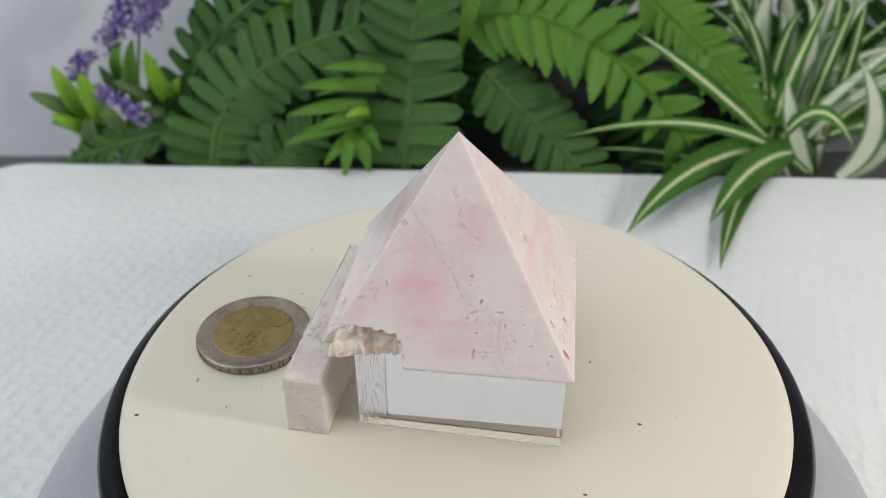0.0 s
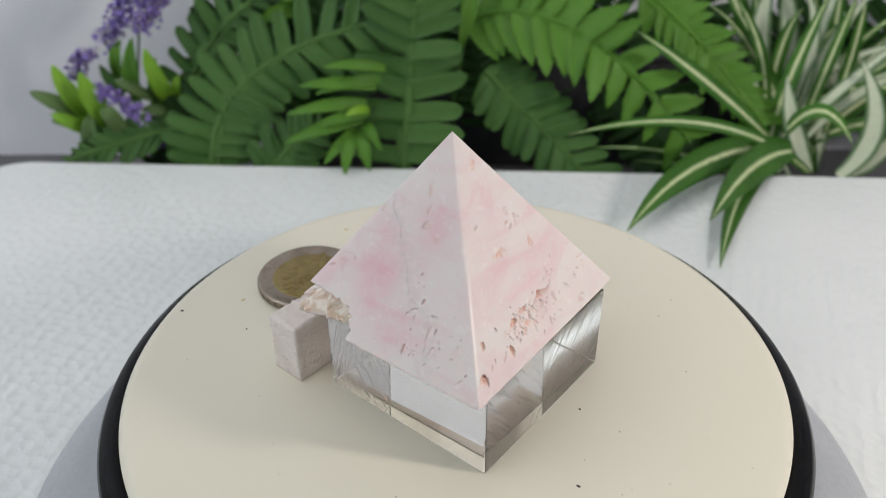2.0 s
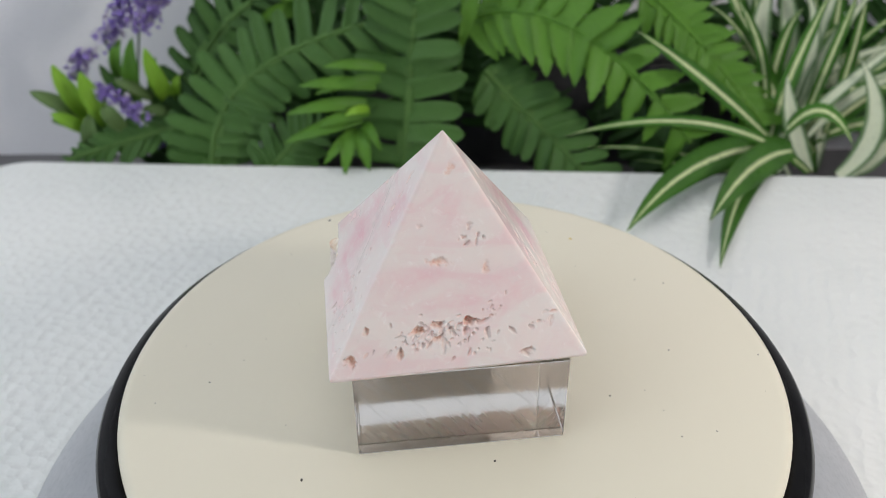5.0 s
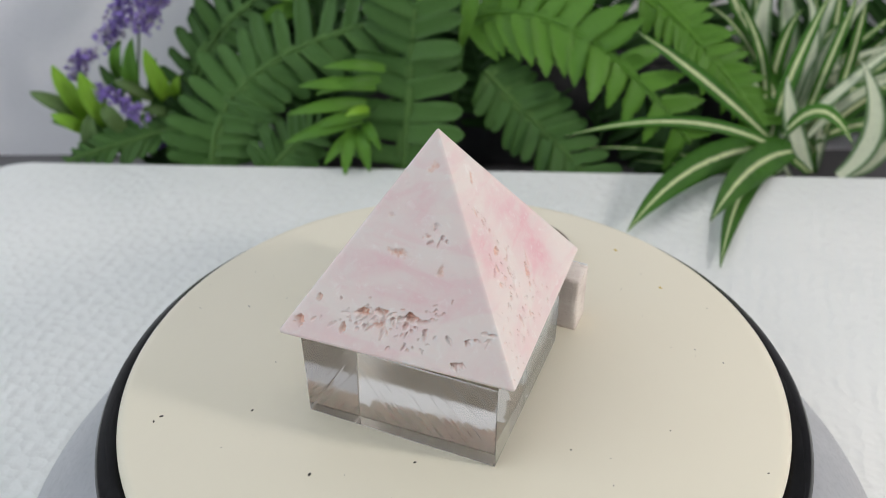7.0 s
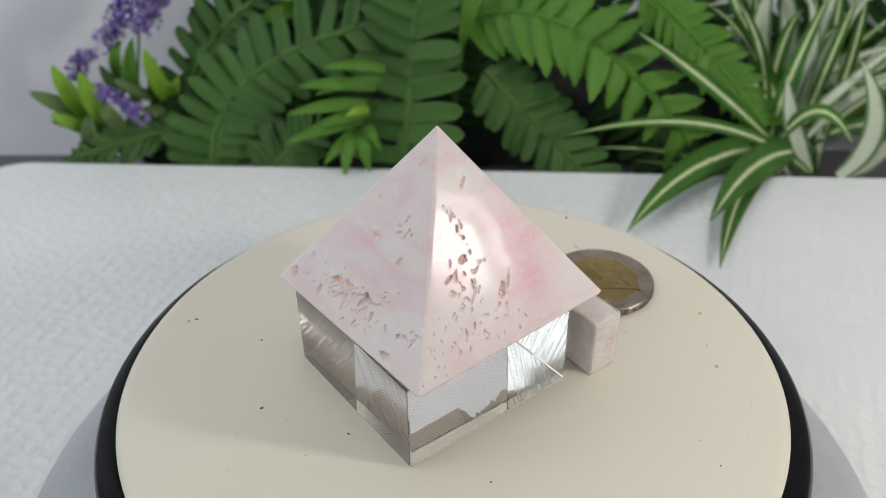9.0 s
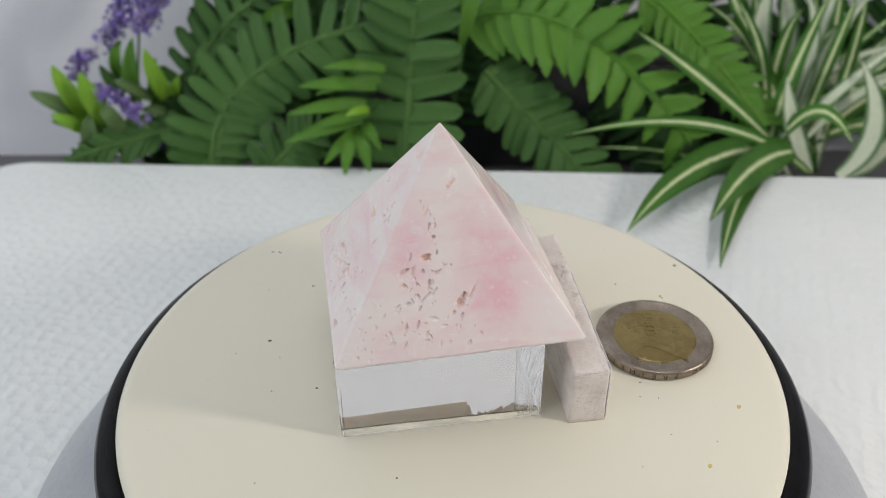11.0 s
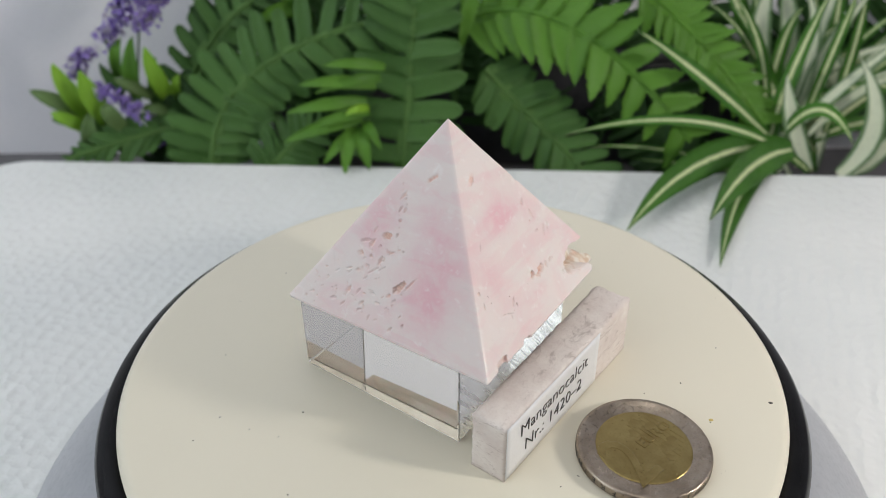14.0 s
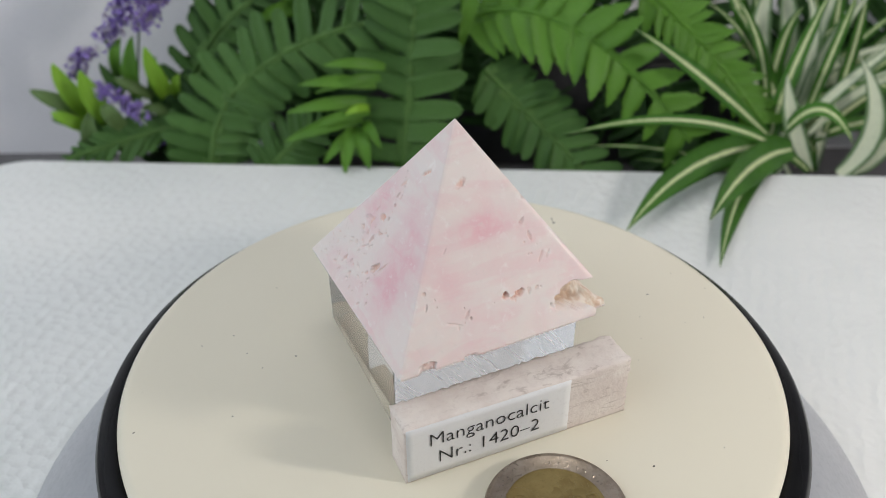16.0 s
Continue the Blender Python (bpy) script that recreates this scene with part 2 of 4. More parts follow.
def lathe(bm, profile, steps=128):
    """Turns (radius, z) pairs round the z axis; a radius of 0 closes the end."""
    rings = []
    for r, z in profile:
        if r == 0:
            rings.append([bm.verts.new((0, 0, z))])
        else:
            rings.append([bm.verts.new((r * math.cos(2 * math.pi * k / steps), r * math.sin(2 * math.pi * k / steps), z)) for k in range(steps)])
    for a, b in zip(rings, rings[1:]):
        for k in range(steps):
            l = (k + 1) % steps
            if len(a) == 1 and len(b) == 1:
                continue
            if len(a) == 1:
                bm.faces.new((a[0], b[k], b[l]))
            elif len(b) == 1:
                bm.faces.new((a[k], b[0], a[l]))
            else:
                bm.faces.new((a[k], b[k], b[l], a[l]))
    bmesh.ops.recalc_face_normals(bm, faces=bm.faces)


def letters(name, text, size, material, parent, m, depth=0.00006, align="LEFT", stretch=1.0):
    """Words in the built-in font as a mesh of their own."""
    cu = bpy.data.curves.new(name, "FONT")
    cu.body, cu.size, cu.extrude, cu.align_x, cu.resolution_u = text, size, depth, align, 3
    cu.offset = -0.019 * size if name == "print" else 0.0
    if name in ("numeral", "word"):
        cu.bevel_depth, cu.bevel_resolution = 0.00009, 1
    tmp = bpy.data.objects.new(name, cu)
    me = bpy.data.meshes.new_from_object(tmp)
    bpy.data.objects.remove(tmp)
    me.materials.clear()
    me.materials.append(material)
    ob = new(name, me)
    ob.parent = parent
    ob.matrix_local = m @ Matrix.Diagonal((stretch, 1, 1, 1))
    return ob


# ---- setting ----
def setting():
    bm = bmesh.new()
    # pad with a rounded back corner, 38 mm thick
    outline = [(0.45, -0.62), (0.45, 0.139), (0.20, 0.1545)]
    for k in range(9):
        a = radians(88 + k * 10.5)
        outline.append((-0.176 + 0.022 * math.cos(a), 0.1520 + 0.022 * math.sin(a)))
    outline += [(-0.25, -0.62)]
    top = [bm.verts.new((x, y, 0)) for x, y in outline]
    f = bm.faces.new(top)
    r = bmesh.ops.extrude_face_region(bm, geom=[f])
    vs = [g for g in r["geom"] if isinstance(g, bmesh.types.BMVert)]
    bmesh.ops.translate(bm, verts=vs, vec=(0, 0, -0.038))
    bmesh.ops.recalc_face_normals(bm, faces=bm.faces)
    es = [e for e in bm.edges if all(abs(v.co.z) < 1e-6 for v in e.verts)]
    bmesh.ops.bevel(bm, geom=es, offset=0.0025, segments=3, affect="EDGES", profile=0.5)
    pad = part("table_pad", bm, PAD, smooth=False)
    tagged(pad, "white ribbed foam pad lying on the grey desk", "pad", kind="structure")

    bm = bmesh.new()
    box(bm, 0, -0.12, -0.058, 1.68, 1.48, 0.04)
    tagged(part("desk_top", bm, DESK, smooth=False), "plain pale grey desk top under the pad", "desk", kind="structure")
    bm = bmesh.new()
    box(bm, 0.0, 0.267, 0.4, 1.66, 0.03, 0.876)
    tagged(part("wall_back", bm, WALL, smooth=False), "pale lilac-white wall panel behind the plants", "wall", kind="structure")
    # unseen room shell, added with its walls drawn close to bounce light
    for name, c, s in (("wall_north", (0, 0.66, 0.4), (1.7, 0.06, 2.3)), ("wall_south", (0, -1.5, 0.4), (1.7, 0.06, 2.3)),
                       ("wall_east", (0.88, -0.42, 0.4), (0.06, 2.1, 2.3)), ("wall_west", (-0.88, -0.42, 0.4), (0.06, 2.1, 2.3)),
                       ("floor", (0, -0.42, -0.78), (1.82, 2.2, 0.06)), ("ceiling", (0, -0.42, 1.58), (1.82, 2.2, 0.06))):
        bm = bmesh.new()
        box(bm, *c, *s)
        tagged(part(name, bm, DESK if name == "floor" else WALL, smooth=False), "plain surface of the unseen shell added to bounce light", "room", kind="structure")


setting()


# ---- the turntable ----
def turntable():
    rnd = random.Random(5)
    tt = empty("turntable", pose(AXIS[0] + 0.0002, AXIS[1] + 0.0002, 0), "round turntable with cream top, black rim and flaring grey base", "turntable")
    bm = bmesh.new()
    lathe(bm, [(0.0, 0.0), (0.0995, 0.0), (0.1010, 0.0012), (0.1000, 0.0035), (0.0925, 0.0125), (0.0835, 0.0215), (0.0760, 0.0275), (0.0735, 0.0285), (0.0, 0.0285)])
    bmesh.ops.translate(bm, verts=bm.verts, vec=(-0.0008, -0.0006, 0))
    part("base", bm, GREY, tt, "glossy grey plastic base flaring to the pad")
    off_centre = (0.00035, 0.0, 0)
    bm = bmesh.new()
    z = DISC_Z
    lathe(bm, [(0.0, z - 0.004), (0.0700, z - 0.004), (0.0708, z - 0.0022), (0.0709, z - 0.0012), (0.0704, z - 0.0006), (0.0699, z - 0.00022), (0.0692, z - 0.00004), (0.0686, z), (0.0, z)], 192)
    bmesh.ops.translate(bm, verts=bm.verts, vec=off_centre)
    platter = part("platter", bm, CREAM, tt, "cream plastic top with specks of dirt")
    bm = bmesh.new()
    lathe(bm, [(0.0, z - 0.0135), (0.0742, z - 0.0135), (0.0758, z - 0.011), (0.0762, z - 0.008), (0.0760, z - 0.0055), (0.0750, z - 0.0041), (0.0730, z - 0.0033), (0.0707, z - 0.0031), (0.0706, z - 0.0048), (0.0, z - 0.0048)], 192)
    bmesh.ops.translate(bm, verts=bm.verts, vec=off_centre)
    part("rim", bm, BLACK, platter, "shiny black rim round the platter")

    def speck(x, y, r, stretch=1.0, turn=0.0, m=DIRT):
        bm = bmesh.new()
        bmesh.ops.create_icosphere(bm, subdivisions=2, radius=1.0)
        for v in bm.verts:
            v.co *= 1 + 0.25 * noise.noise(v.co * 1.7 + Vector((x * 900, y * 900, 0)))
        ob = part("speck", bm, m, platter)
        ob.matrix_local = pose(x, y, z, 0, 0, turn) @ Matrix.Diagonal((r * stretch, r, min(r * 0.35, 0.00010), 1))
    for x, y, r in ((30.2, -0.6, 0.28), (37.5, -19.3, 0.35), (24.2, -36.9, 0.3), (20.4, 28.2, 0.28), (29.9, -54.4, 0.34), (31.6, -55.2, 0.26),
                    (39.5, -2.6, 0.18), (-47.0, -14.0, 0.24), (46.0, 21.0, 0.2), (11.0, 47.0, 0.22), (-12.0, 58.0, 0.2), (-8.0, -52.0, 0.22), (-65.0, -16.2, 0.4)):
        speck(x / 1000, y / 1000, r * 0.78 / 1000, rnd.uniform(0.9, 1.9), rnd.uniform(0, 180))
    for k in range(46):
        a, d = rnd.uniform(0, 2 * math.pi), 0.068 * math.sqrt(rnd.uniform(0.25, 1))
        speck(d * math.cos(a), d * math.sin(a), rnd.choice((0.05, 0.06, 0.08, 0.10, 0.13)) / 1000, rnd.uniform(0.9, 2.4), rnd.uniform(0, 180))
    for x, y, r in ((-51.3, 32.2, 0.45), (-37.0, 44.0, 0.4), (-55.0, -6.0, 0.35)):
        speck(x / 1000, y / 1000, r / 1000, 1.4, 30, YELLOW)
    return platter


PLATTER = turntable()
TURNING = []      # things that stand on the platter, with their pose at rest


def on_platter(ob, m):
    TURNING.append((ob, m))
    ob.matrix_world = m


# ---- the calcite pyramid ----
def pyramid():
    """Local space: base centre at the origin, z up, millimetres until the end. Corners A, B, D, E go round the base."""
    half, base, apex = 23.75, 0.95, Vector((0.0, 0.5, 37.1))
    A, B, D, E = Vector((half, -half, base)), Vector((half, half, base)), Vector((-half, half, base)), Vector((-half, -half, base))
    sides = {"AB": (A, B), "BD": (B, D), "DE": (D, E), "EA": (E, A)}
    rnd = random.Random(11)
    n = 300

    def frame_of(side):
        p, q = sides[side]
        along = (q - p).normalized()
        mid = (p + q) / 2
        up = (apex - mid).normalized()
        return mid, along, up, along.cross(up).normalized()

    # pits: (along, up, length, width, turn, depth, salmon)
    pits = {
        "AB": [(2.3, 8.1, 1.5, 0.9, 10, 1.3, 1), (12.6, 1.6, 1.2, 0.7, 20, 1.0, .4), (-7.4, 7.0, 1.3, 0.7, 0, 1.0, 1), (-20.0, 3.0, 1.1, 0.9, 40, 1.0, 1),
               (-3.7, 8.0, 1.0, 0.6, 0, 0.8, .9), (-4.0, 5.3, 0.8, 0.5, 20, 0.7, .9), (-10.8, 3.2, 1.3, 0.5, 80, 0.8, .8), (-16.8, 8.1, 0.8, 0.5, 60, 0.6, .8),
               (-2.6, 19.4, 2.4, 0.8, -5, 0.45, .9), (6.1, 17.7, 1.2, 0.9, 60, 0.35, .8), (-5.4, 26.1, 0.7, 0.5, 0, 0.4, .2), (3.6, 25.6, 0.7, 0.5, 0, 0.4, .2), (0.7, 36.2, 1.4, 0.9, 60, 0.12, .7)],
        "EA": [(-0.1, 32.4, 1.7, 0.7, 95, 0.4, .8), (1.1, 28.9, 1.7, 0.4, 85, 0.4, .7), (1.5, 25.8, 1.1, 0.8, 30, 0.5, .9), (4.4, 24.0, 1.3, 0.6, -30, 0.45, .8),
               (-13.5, 13.6, 1.0, 0.7, 20, 0.5, .3), (-12.6, 15.4, 0.8, 0.35, 10, 0.3, .2), (9.6, 8.3, 1.7, 0.5, 85, 0.6, .3), (16.4, 7.4, 1.2, 0.9, 50, 0.5, .4),
               (13.5, 12.4, 0.6, 0.4, 0, 0.4, .2), (7.6, 3.7, 1.5, 0.3, 5, 0.4, .1), (18.6, 2.5, 1.2, 0.4, 50, 0.5, .3), (11.0, 4.8, 1.2, 0.3, 70, 0.4, .1)],
        "BD": [(-5.0, 18.5, 1.0, 0.7, 20, 0.9, .8), (-7.9, 16.2, 1.2, 0.5, 60, 0.6, .5), (-9.8, 13.3, 0.8, 0.6, 0, 0.7, .6), (-9.4, 10.1, 0.6, 0.4, 0, 0.6, .3),
               (0.6, 9.6, 1.9, 0.7, 58, 1.0, .9), (2.9, 11.2, 2.0, 0.3, 58, 0.5, .5), (-0.9, 7.7, 0.7, 0.4, 60, 0.5, .6), (-10.3, 5.6, 1.3, 0.5, 70, 0.7, .5),
               (-6.3, 4.4, 0.8, 0.5, 50, 0.7, .6), (-4.0, 1.9, 0.7, 0.3, 80, 0.4, .3), (0.6, 31.2, 1.5, 0.5, 50, 0.4, .8), (-4.2, 26.8, 1.3, 0.3, 65, 0.3, .5)],
        "DE": [(-2.4, 31.2, 1.6, 0.7, 40, 0.35, .6), (0.6, 8.8, 0.9, 0.6, 10, 0.8, .8), (3.8, 8.5, 1.0, 0.7, 10, 0.8, .8), (2.2, 7.9, 0.8, 0.4, 0, 0.5, .6),
               (10.0, 14.2, 1.7, 0.25, 55, 0.35, .2), (11.4, 14.0, 1.3, 0.2, 55, 0.3, .2), (-11.0, 6.5, 1.6, 0.25, -20, 0.35, .1), (-8.8, 20.2, 0.9, 0.25, 45, 0.25, .1),
               (-18.4, 0.3, 1.6, 0.9, 10, 0.9, .3), (-9.6, -0.2, 1.1, 0.6, 10, 0.8, .2), (9.8, 26.6, 1.2, 0.6, 60, 0.5, .2), (7.8, 21.5, 1.0, 0.4, 50, 0.4, .2)],
    }
    # swarms of small holes: along, up, spread along, spread up, how many
    swarms = {"AB": [(-3.0, 6.2, 8.0, 2.6, 80), (7.0, 10.0, 2.2, 2.0, 14), (4.0, 23.5, 3.0, 1.6, 9), (17.0, 8.0, 2.0, 2.0, 8), (-14, 4, 4, 3, 5), (5, 3, 7, 1.2, 7)],
              "EA": [(-14.0, 14.0, 2.0, 2.0, 7), (13.0, 6.0, 5.0, 4.0, 12), (5.0, 12.0, 2.0, 5.0, 8), (9.0, 3.0, 6, 2, 8)],
              "BD": [(-6.0, 13.0, 4.5, 6.0, 40), (-12.0, 7.0, 5.0, 4.0, 20), (-19.0, 4.0, 3.0, 3.0, 12), (-2.0, 5.0, 6.0, 3.0, 18), (-4.0, 25.0, 1.5, 3.0, 10)],
              "DE": [(-15, 14.0, 2.0, 5.0, 7), (3.0, 8.0, 4.0, 1.0, 9), (8.0, 16.0, 3.0, 3.0, 5), (-9.0, 7.0, 3.0, 2.0, 5)]}
    pink = {"EA": [(-4.6, 14.2, 5.0, 8.5, 1.0), (3.5, 25.5, 4.0, 5.5, .8), (0.7, 6.0, 4.0, 4.0, .7)], "BD": [(8.0, 12.5, 6.0, 10.0, 1.0), (-8.0, 21.0, 3.5, 5.0, .7), (3, 24, 3, 5, .5)],
            "DE": [(0.3, 22.6, 6.0, 2.8, 1.15), (-10.0, 13.0, 3.5, 6.0, .4), (8, 20, 3, 3, .5)], "AB": [(-6.0, 17.0, 8.0, 2.2, .55), (8.0, 15.0, 8.0, 3.0, .55), (1.0, 12.0, 9, 1.6, .4), (0, 27, 3, 5, .35)]}
    vein = {"EA": ((-7.1, 27.9), (-1.8, 21.3), (3.6, 12.4), (9.0, 9.0), (11.0, 1.0))}

    V, Fc = [], []
    for p, q in sides.values():
        rows = []
        for j in range(n + 1):
            left, right = p.lerp(apex, j / n), q.lerp(apex, j / n)
            row = []
            for i in range(n - j + 1):
                row.append(len(V))
                V.append(tuple(left.lerp(right, i / max(1, n - j))))
            rows.append(row)
        for j in range(n):
            a, b = rows[j], rows[j + 1]
            for i in range(len(a) - 1):
                Fc.append((a[i], a[i + 1], b[i]))
                if i < len(b) - 1:
                    Fc.append((a[i + 1], b[i + 1], b[i]))
    X = np.array(V)
    n1 = np.array([noise.noise(Vector(v) * 0.9) for v in V])
    n2 = np.array([noise.noise(Vector(v) * 2.3 + Vector((7, 3, 1))) for v in V])
    n3 = np.array([noise.noise(Vector(v) * 0.17 + Vector((2, 9, 4))) for v in V])
    depth, salmon, crystal, pk, grey = (np.zeros(len(X)) for _ in range(5))

    def dent(centre, ax, rad, deep, red, wild=0.45, soft=0.25):
        rel = X - np.array(centre)
        near = np.flatnonzero((rel ** 2).sum(1) < (max(rad) * 1.9) ** 2)
        q = rel[near] @ np.array(ax).T / np.array(rad)
        r = np.sqrt((q ** 2).sum(1)) + wild * (n1[near] + 0.6 * n2[near])
        k = np.clip((1.0 - r) / soft, 0, 1)
        k = k * k * (3 - 2 * k)
        depth[near] = np.maximum(depth[near], deep * k * (1 + 0.3 * n2[near]))
        salmon[near] = np.maximum(salmon[near], red * k)
        return near, k

    for side, rows in pits.items():
        mid, al, up, no = frame_of(side)
        for s, h, ra, rb, turn, deep, red in rows:
            if side == "EA":
                deep, red = deep * 0.45, red * 0.5
            if side == "BD":
                deep = deep * 0.65
            c, sn = math.cos(radians(turn)), math.sin(radians(turn))
            dent(mid + al * s + up * h, (al * c + up * sn, up * c - al * sn, no), (ra * 1.15, rb * 1.15, max(ra, rb)), deep, red, 0.5, 0.9 if deep < 0.46 else 0.3)
        for s, h, ds, dh, count in swarms[side]:
            for k in range(count):
                x, y = rnd.gauss(s, ds * 0.6), rnd.gauss(h, dh * 0.6)
                if y < 0.6 or abs(x) > half * (1 - y / 43.5) - 0.8:
                    continue
                r = rnd.choice((0.15, 0.17, 0.2, 0.24, 0.28, 0.36)) * (1.45 if count == 80 else 1.0)
                a = rnd.gauss(radians(50), 0.6)
                c, sn = math.cos(a), math.sin(a)
                dent(mid + al * x + up * y, (al * c + up * sn, up * c - al * sn, no), (r * rnd.choice((1.1, 1.6, 2.4, 3.4)), r, r * 1.6), r * rnd.uniform(0.7, 1.5), rnd.choice((0.1, 0.2, 0.4)), 0.45, 0.5)
        for s, h, ds, dh, w in pink[side]:
            rel = X - np.array(mid + al * s + up * h)
            g = np.exp(-((rel @ np.array(al) / ds) ** 2 + (rel @ np.array(up) / dh) ** 2 + (rel @ np.array(no) / 4) ** 2) * (1 + 0.5 * n3))
            pk[:] = np.maximum(pk, w * g)
    for side, line in vein.items():
        mid, al, up, no = frame_of(side)
        for (s0, h0), (s1, h1) in zip(line, line[1:]):
            a, b = np.array(mid + al * s0 + up * h0), np.array(mid + al * s1 + up * h1)
            wob = X + 0.9 * np.stack([n3, np.roll(n3, 1), n1 * 0.5], 1)
            t = np.clip(((wob - a) @ (b - a)) / ((b - a) @ (b - a)), 0, 1)
            d = np.linalg.norm(wob - (a + t[:, None] * (b - a)), axis=1)
            g = np.exp(-(d / 0.16) ** 2)
            grey[:] = np.maximum(grey, 0.35 * g)
            depth[:] = np.maximum(depth, 0.16 * g)
            grey[:] = np.maximum(grey, 0.30 * np.exp(-(d / 2.2) ** 2) * np.clip(0.6 + 1.5 * n1, 0, 1))
    # the broken corner E: a crystal-lined hollow that opens down through side EA
    ridge = (apex - E).normalized()
    for c, rad, deep in ((E + ridge * 4.8, (14.0, 12.0, 2.4), 5.2), (E + Vector((9.5, 0, 1.2)), (7.0, 7.0, 4.6), 4.2), (E + Vector((2.0, 2.0, 2.0)), (4.5, 4.5, 2.0), 3.0), (E + Vector((0.5, 0.5, -0.2)), (5.0, 5.0, 2.2), 2.6), (E + Vector((1.0, 8.5, 5.2)), (4.0, 4.6, 1.6), 3.2)):
        near, k = dent(c, (Vector((1, 0, 0)), Vector((0, 1, 0)), Vector((0, 0, 1))), rad, deep, 0.0, 0.12, 0.2)
        crystal[near] = np.maximum(crystal[near], k)
    depth += crystal * (0.6 * n1 + 0.3 * n2)
    # rounded ridges, then everything moves towards a point inside
    worn = np.zeros(len(X))
    for c in (A, B, D, E):
        e = (apex - c).normalized()
        rel = X - np.array(c)
        d = np.linalg.norm(rel - (rel @ np.array(e))[:, None] * np.array(e), axis=1)
        worn = np.maximum(worn, 0.22 * np.clip(1 - d / 0.9, 0, 1) ** 2)
    depth += worn
    depth += 0.05 * np.clip(n3, 0, 1)
    aim = np.stack([0 * X[:, 0], 0 * X[:, 1] + 0.5, 4 + 0.35 * X[:, 2]], 1) - X
    aim /= np.linalg.norm(aim, axis=1)[:, None]
    X = X + aim * depth[:, None]
    # underside: rounded lower edge and a flat base
    rim = []
    m = (n + 1) * (n + 2) // 2
    for k in range(4):
        rim += list(range(k * m, k * m + n))
    count = len(X)
    N = len(rim)
    mid = X[rim] * np.array([0.996, 0.996, 0]) + np.array([0, 0, 0.38])
    low = X[rim] * np.array([0.975, 0.975, 0]) + np.array([0, 0, 0.02])
    X = np.vstack([X, mid, low, [[0, 0, 0.02]]])
    for k in range(N):
        l = (k + 1) % N
        Fc.append((rim[k], count + k, count + l, rim[l]))
        Fc.append((count + k, count + N + k, count + N + l, count + l))
        Fc.append((count + N + k, len(X) - 1, count + N + l))
    ob = mesh_part("pyramid", [tuple(v) for v in X / 1000], Fc, CALCITE)
    vug = np.clip(depth / 0.5, 0, 1) * (depth > 0.1)
    for name, data in (("pink", pk), ("salmon", salmon), ("crystal", crystal), ("grey", grey), ("vug", vug)):
        at = ob.data.attributes.new(name, "FLOAT", "POINT")
        at.data.foreach_set("value", np.concatenate([data, np.zeros(len(X) - len(data))]).astype(np.float32))
    bm = bmesh.new()
    bm.from_mesh(ob.data)
    bmesh.ops.remove_doubles(bm, verts=bm.verts, dist=1e-6)
    lay = bm.verts.layers.float["crystal"]
    broken = [v for v in bm.verts if v[lay] > 0.03]
    for k in range(10):
        bmesh.ops.smooth_vert(bm, verts=broken, factor=0.6, use_axis_x=True, use_axis_y=True, use_axis_z=True)
    for v in broken:
        v.co += noise.noise_vector(v.co * 900) * 0.00016 * v[lay] + noise.noise_vector(v.co * 350) * 0.0006 * v[lay]
    bmesh.ops.recalc_face_normals(bm, faces=bm.faces)
    bm.to_mesh(ob.data)
    # the lining of the broken corner is a part of its own
    lining = bm.copy()
    lay2 = lining.verts.layers.float["crystal"]
    bmesh.ops.delete(lining, geom=[f for f in lining.faces if sum(v[lay2] for v in f.verts) <= 0.45 * len(f.verts)], context="FACES")
    bmesh.ops.delete(bm, geom=[f for f in bm.faces if sum(v[lay] for v in f.verts) > 0.45 * len(f.verts)], context="FACES")
    bm.to_mesh(ob.data)
    bm.free()
    part("hollow", lining, CALCITE, ob, "rough tan crystal-lined hollow at the broken corner")
    tagged(ob, "polished pale pink calcite pyramid, pitted, with one broken corner", "crystal pyramid")
    on_platter(ob, pose(0.00135, -0.0025, DISC_Z + 0.0200, 0, 0, -9.0))


pyramid()


# ---- clear block under the pyramid ----
def clear_block():
    bm = bmesh.new()
    box(bm, 0, 0, 0.00995, 0.0404, 0.0404, 0.0199, 0.00030, 2)
    for f in bm.faces:
        if f.normal.x < -0.9 and f.calc_area() > 1e-4:
            f.material_index = 1
    ob = part("clear_block", bm, [CLEAR, STREAKY], smooth=False)
    tagged(ob, "square clear acrylic block with one streaky face under the pink pyramid", "acrylic block")
    on_platter(ob, pose(0.00455, -0.0019, DISC_Z + 0.00004, 0, 0, -10.9))


clear_block()


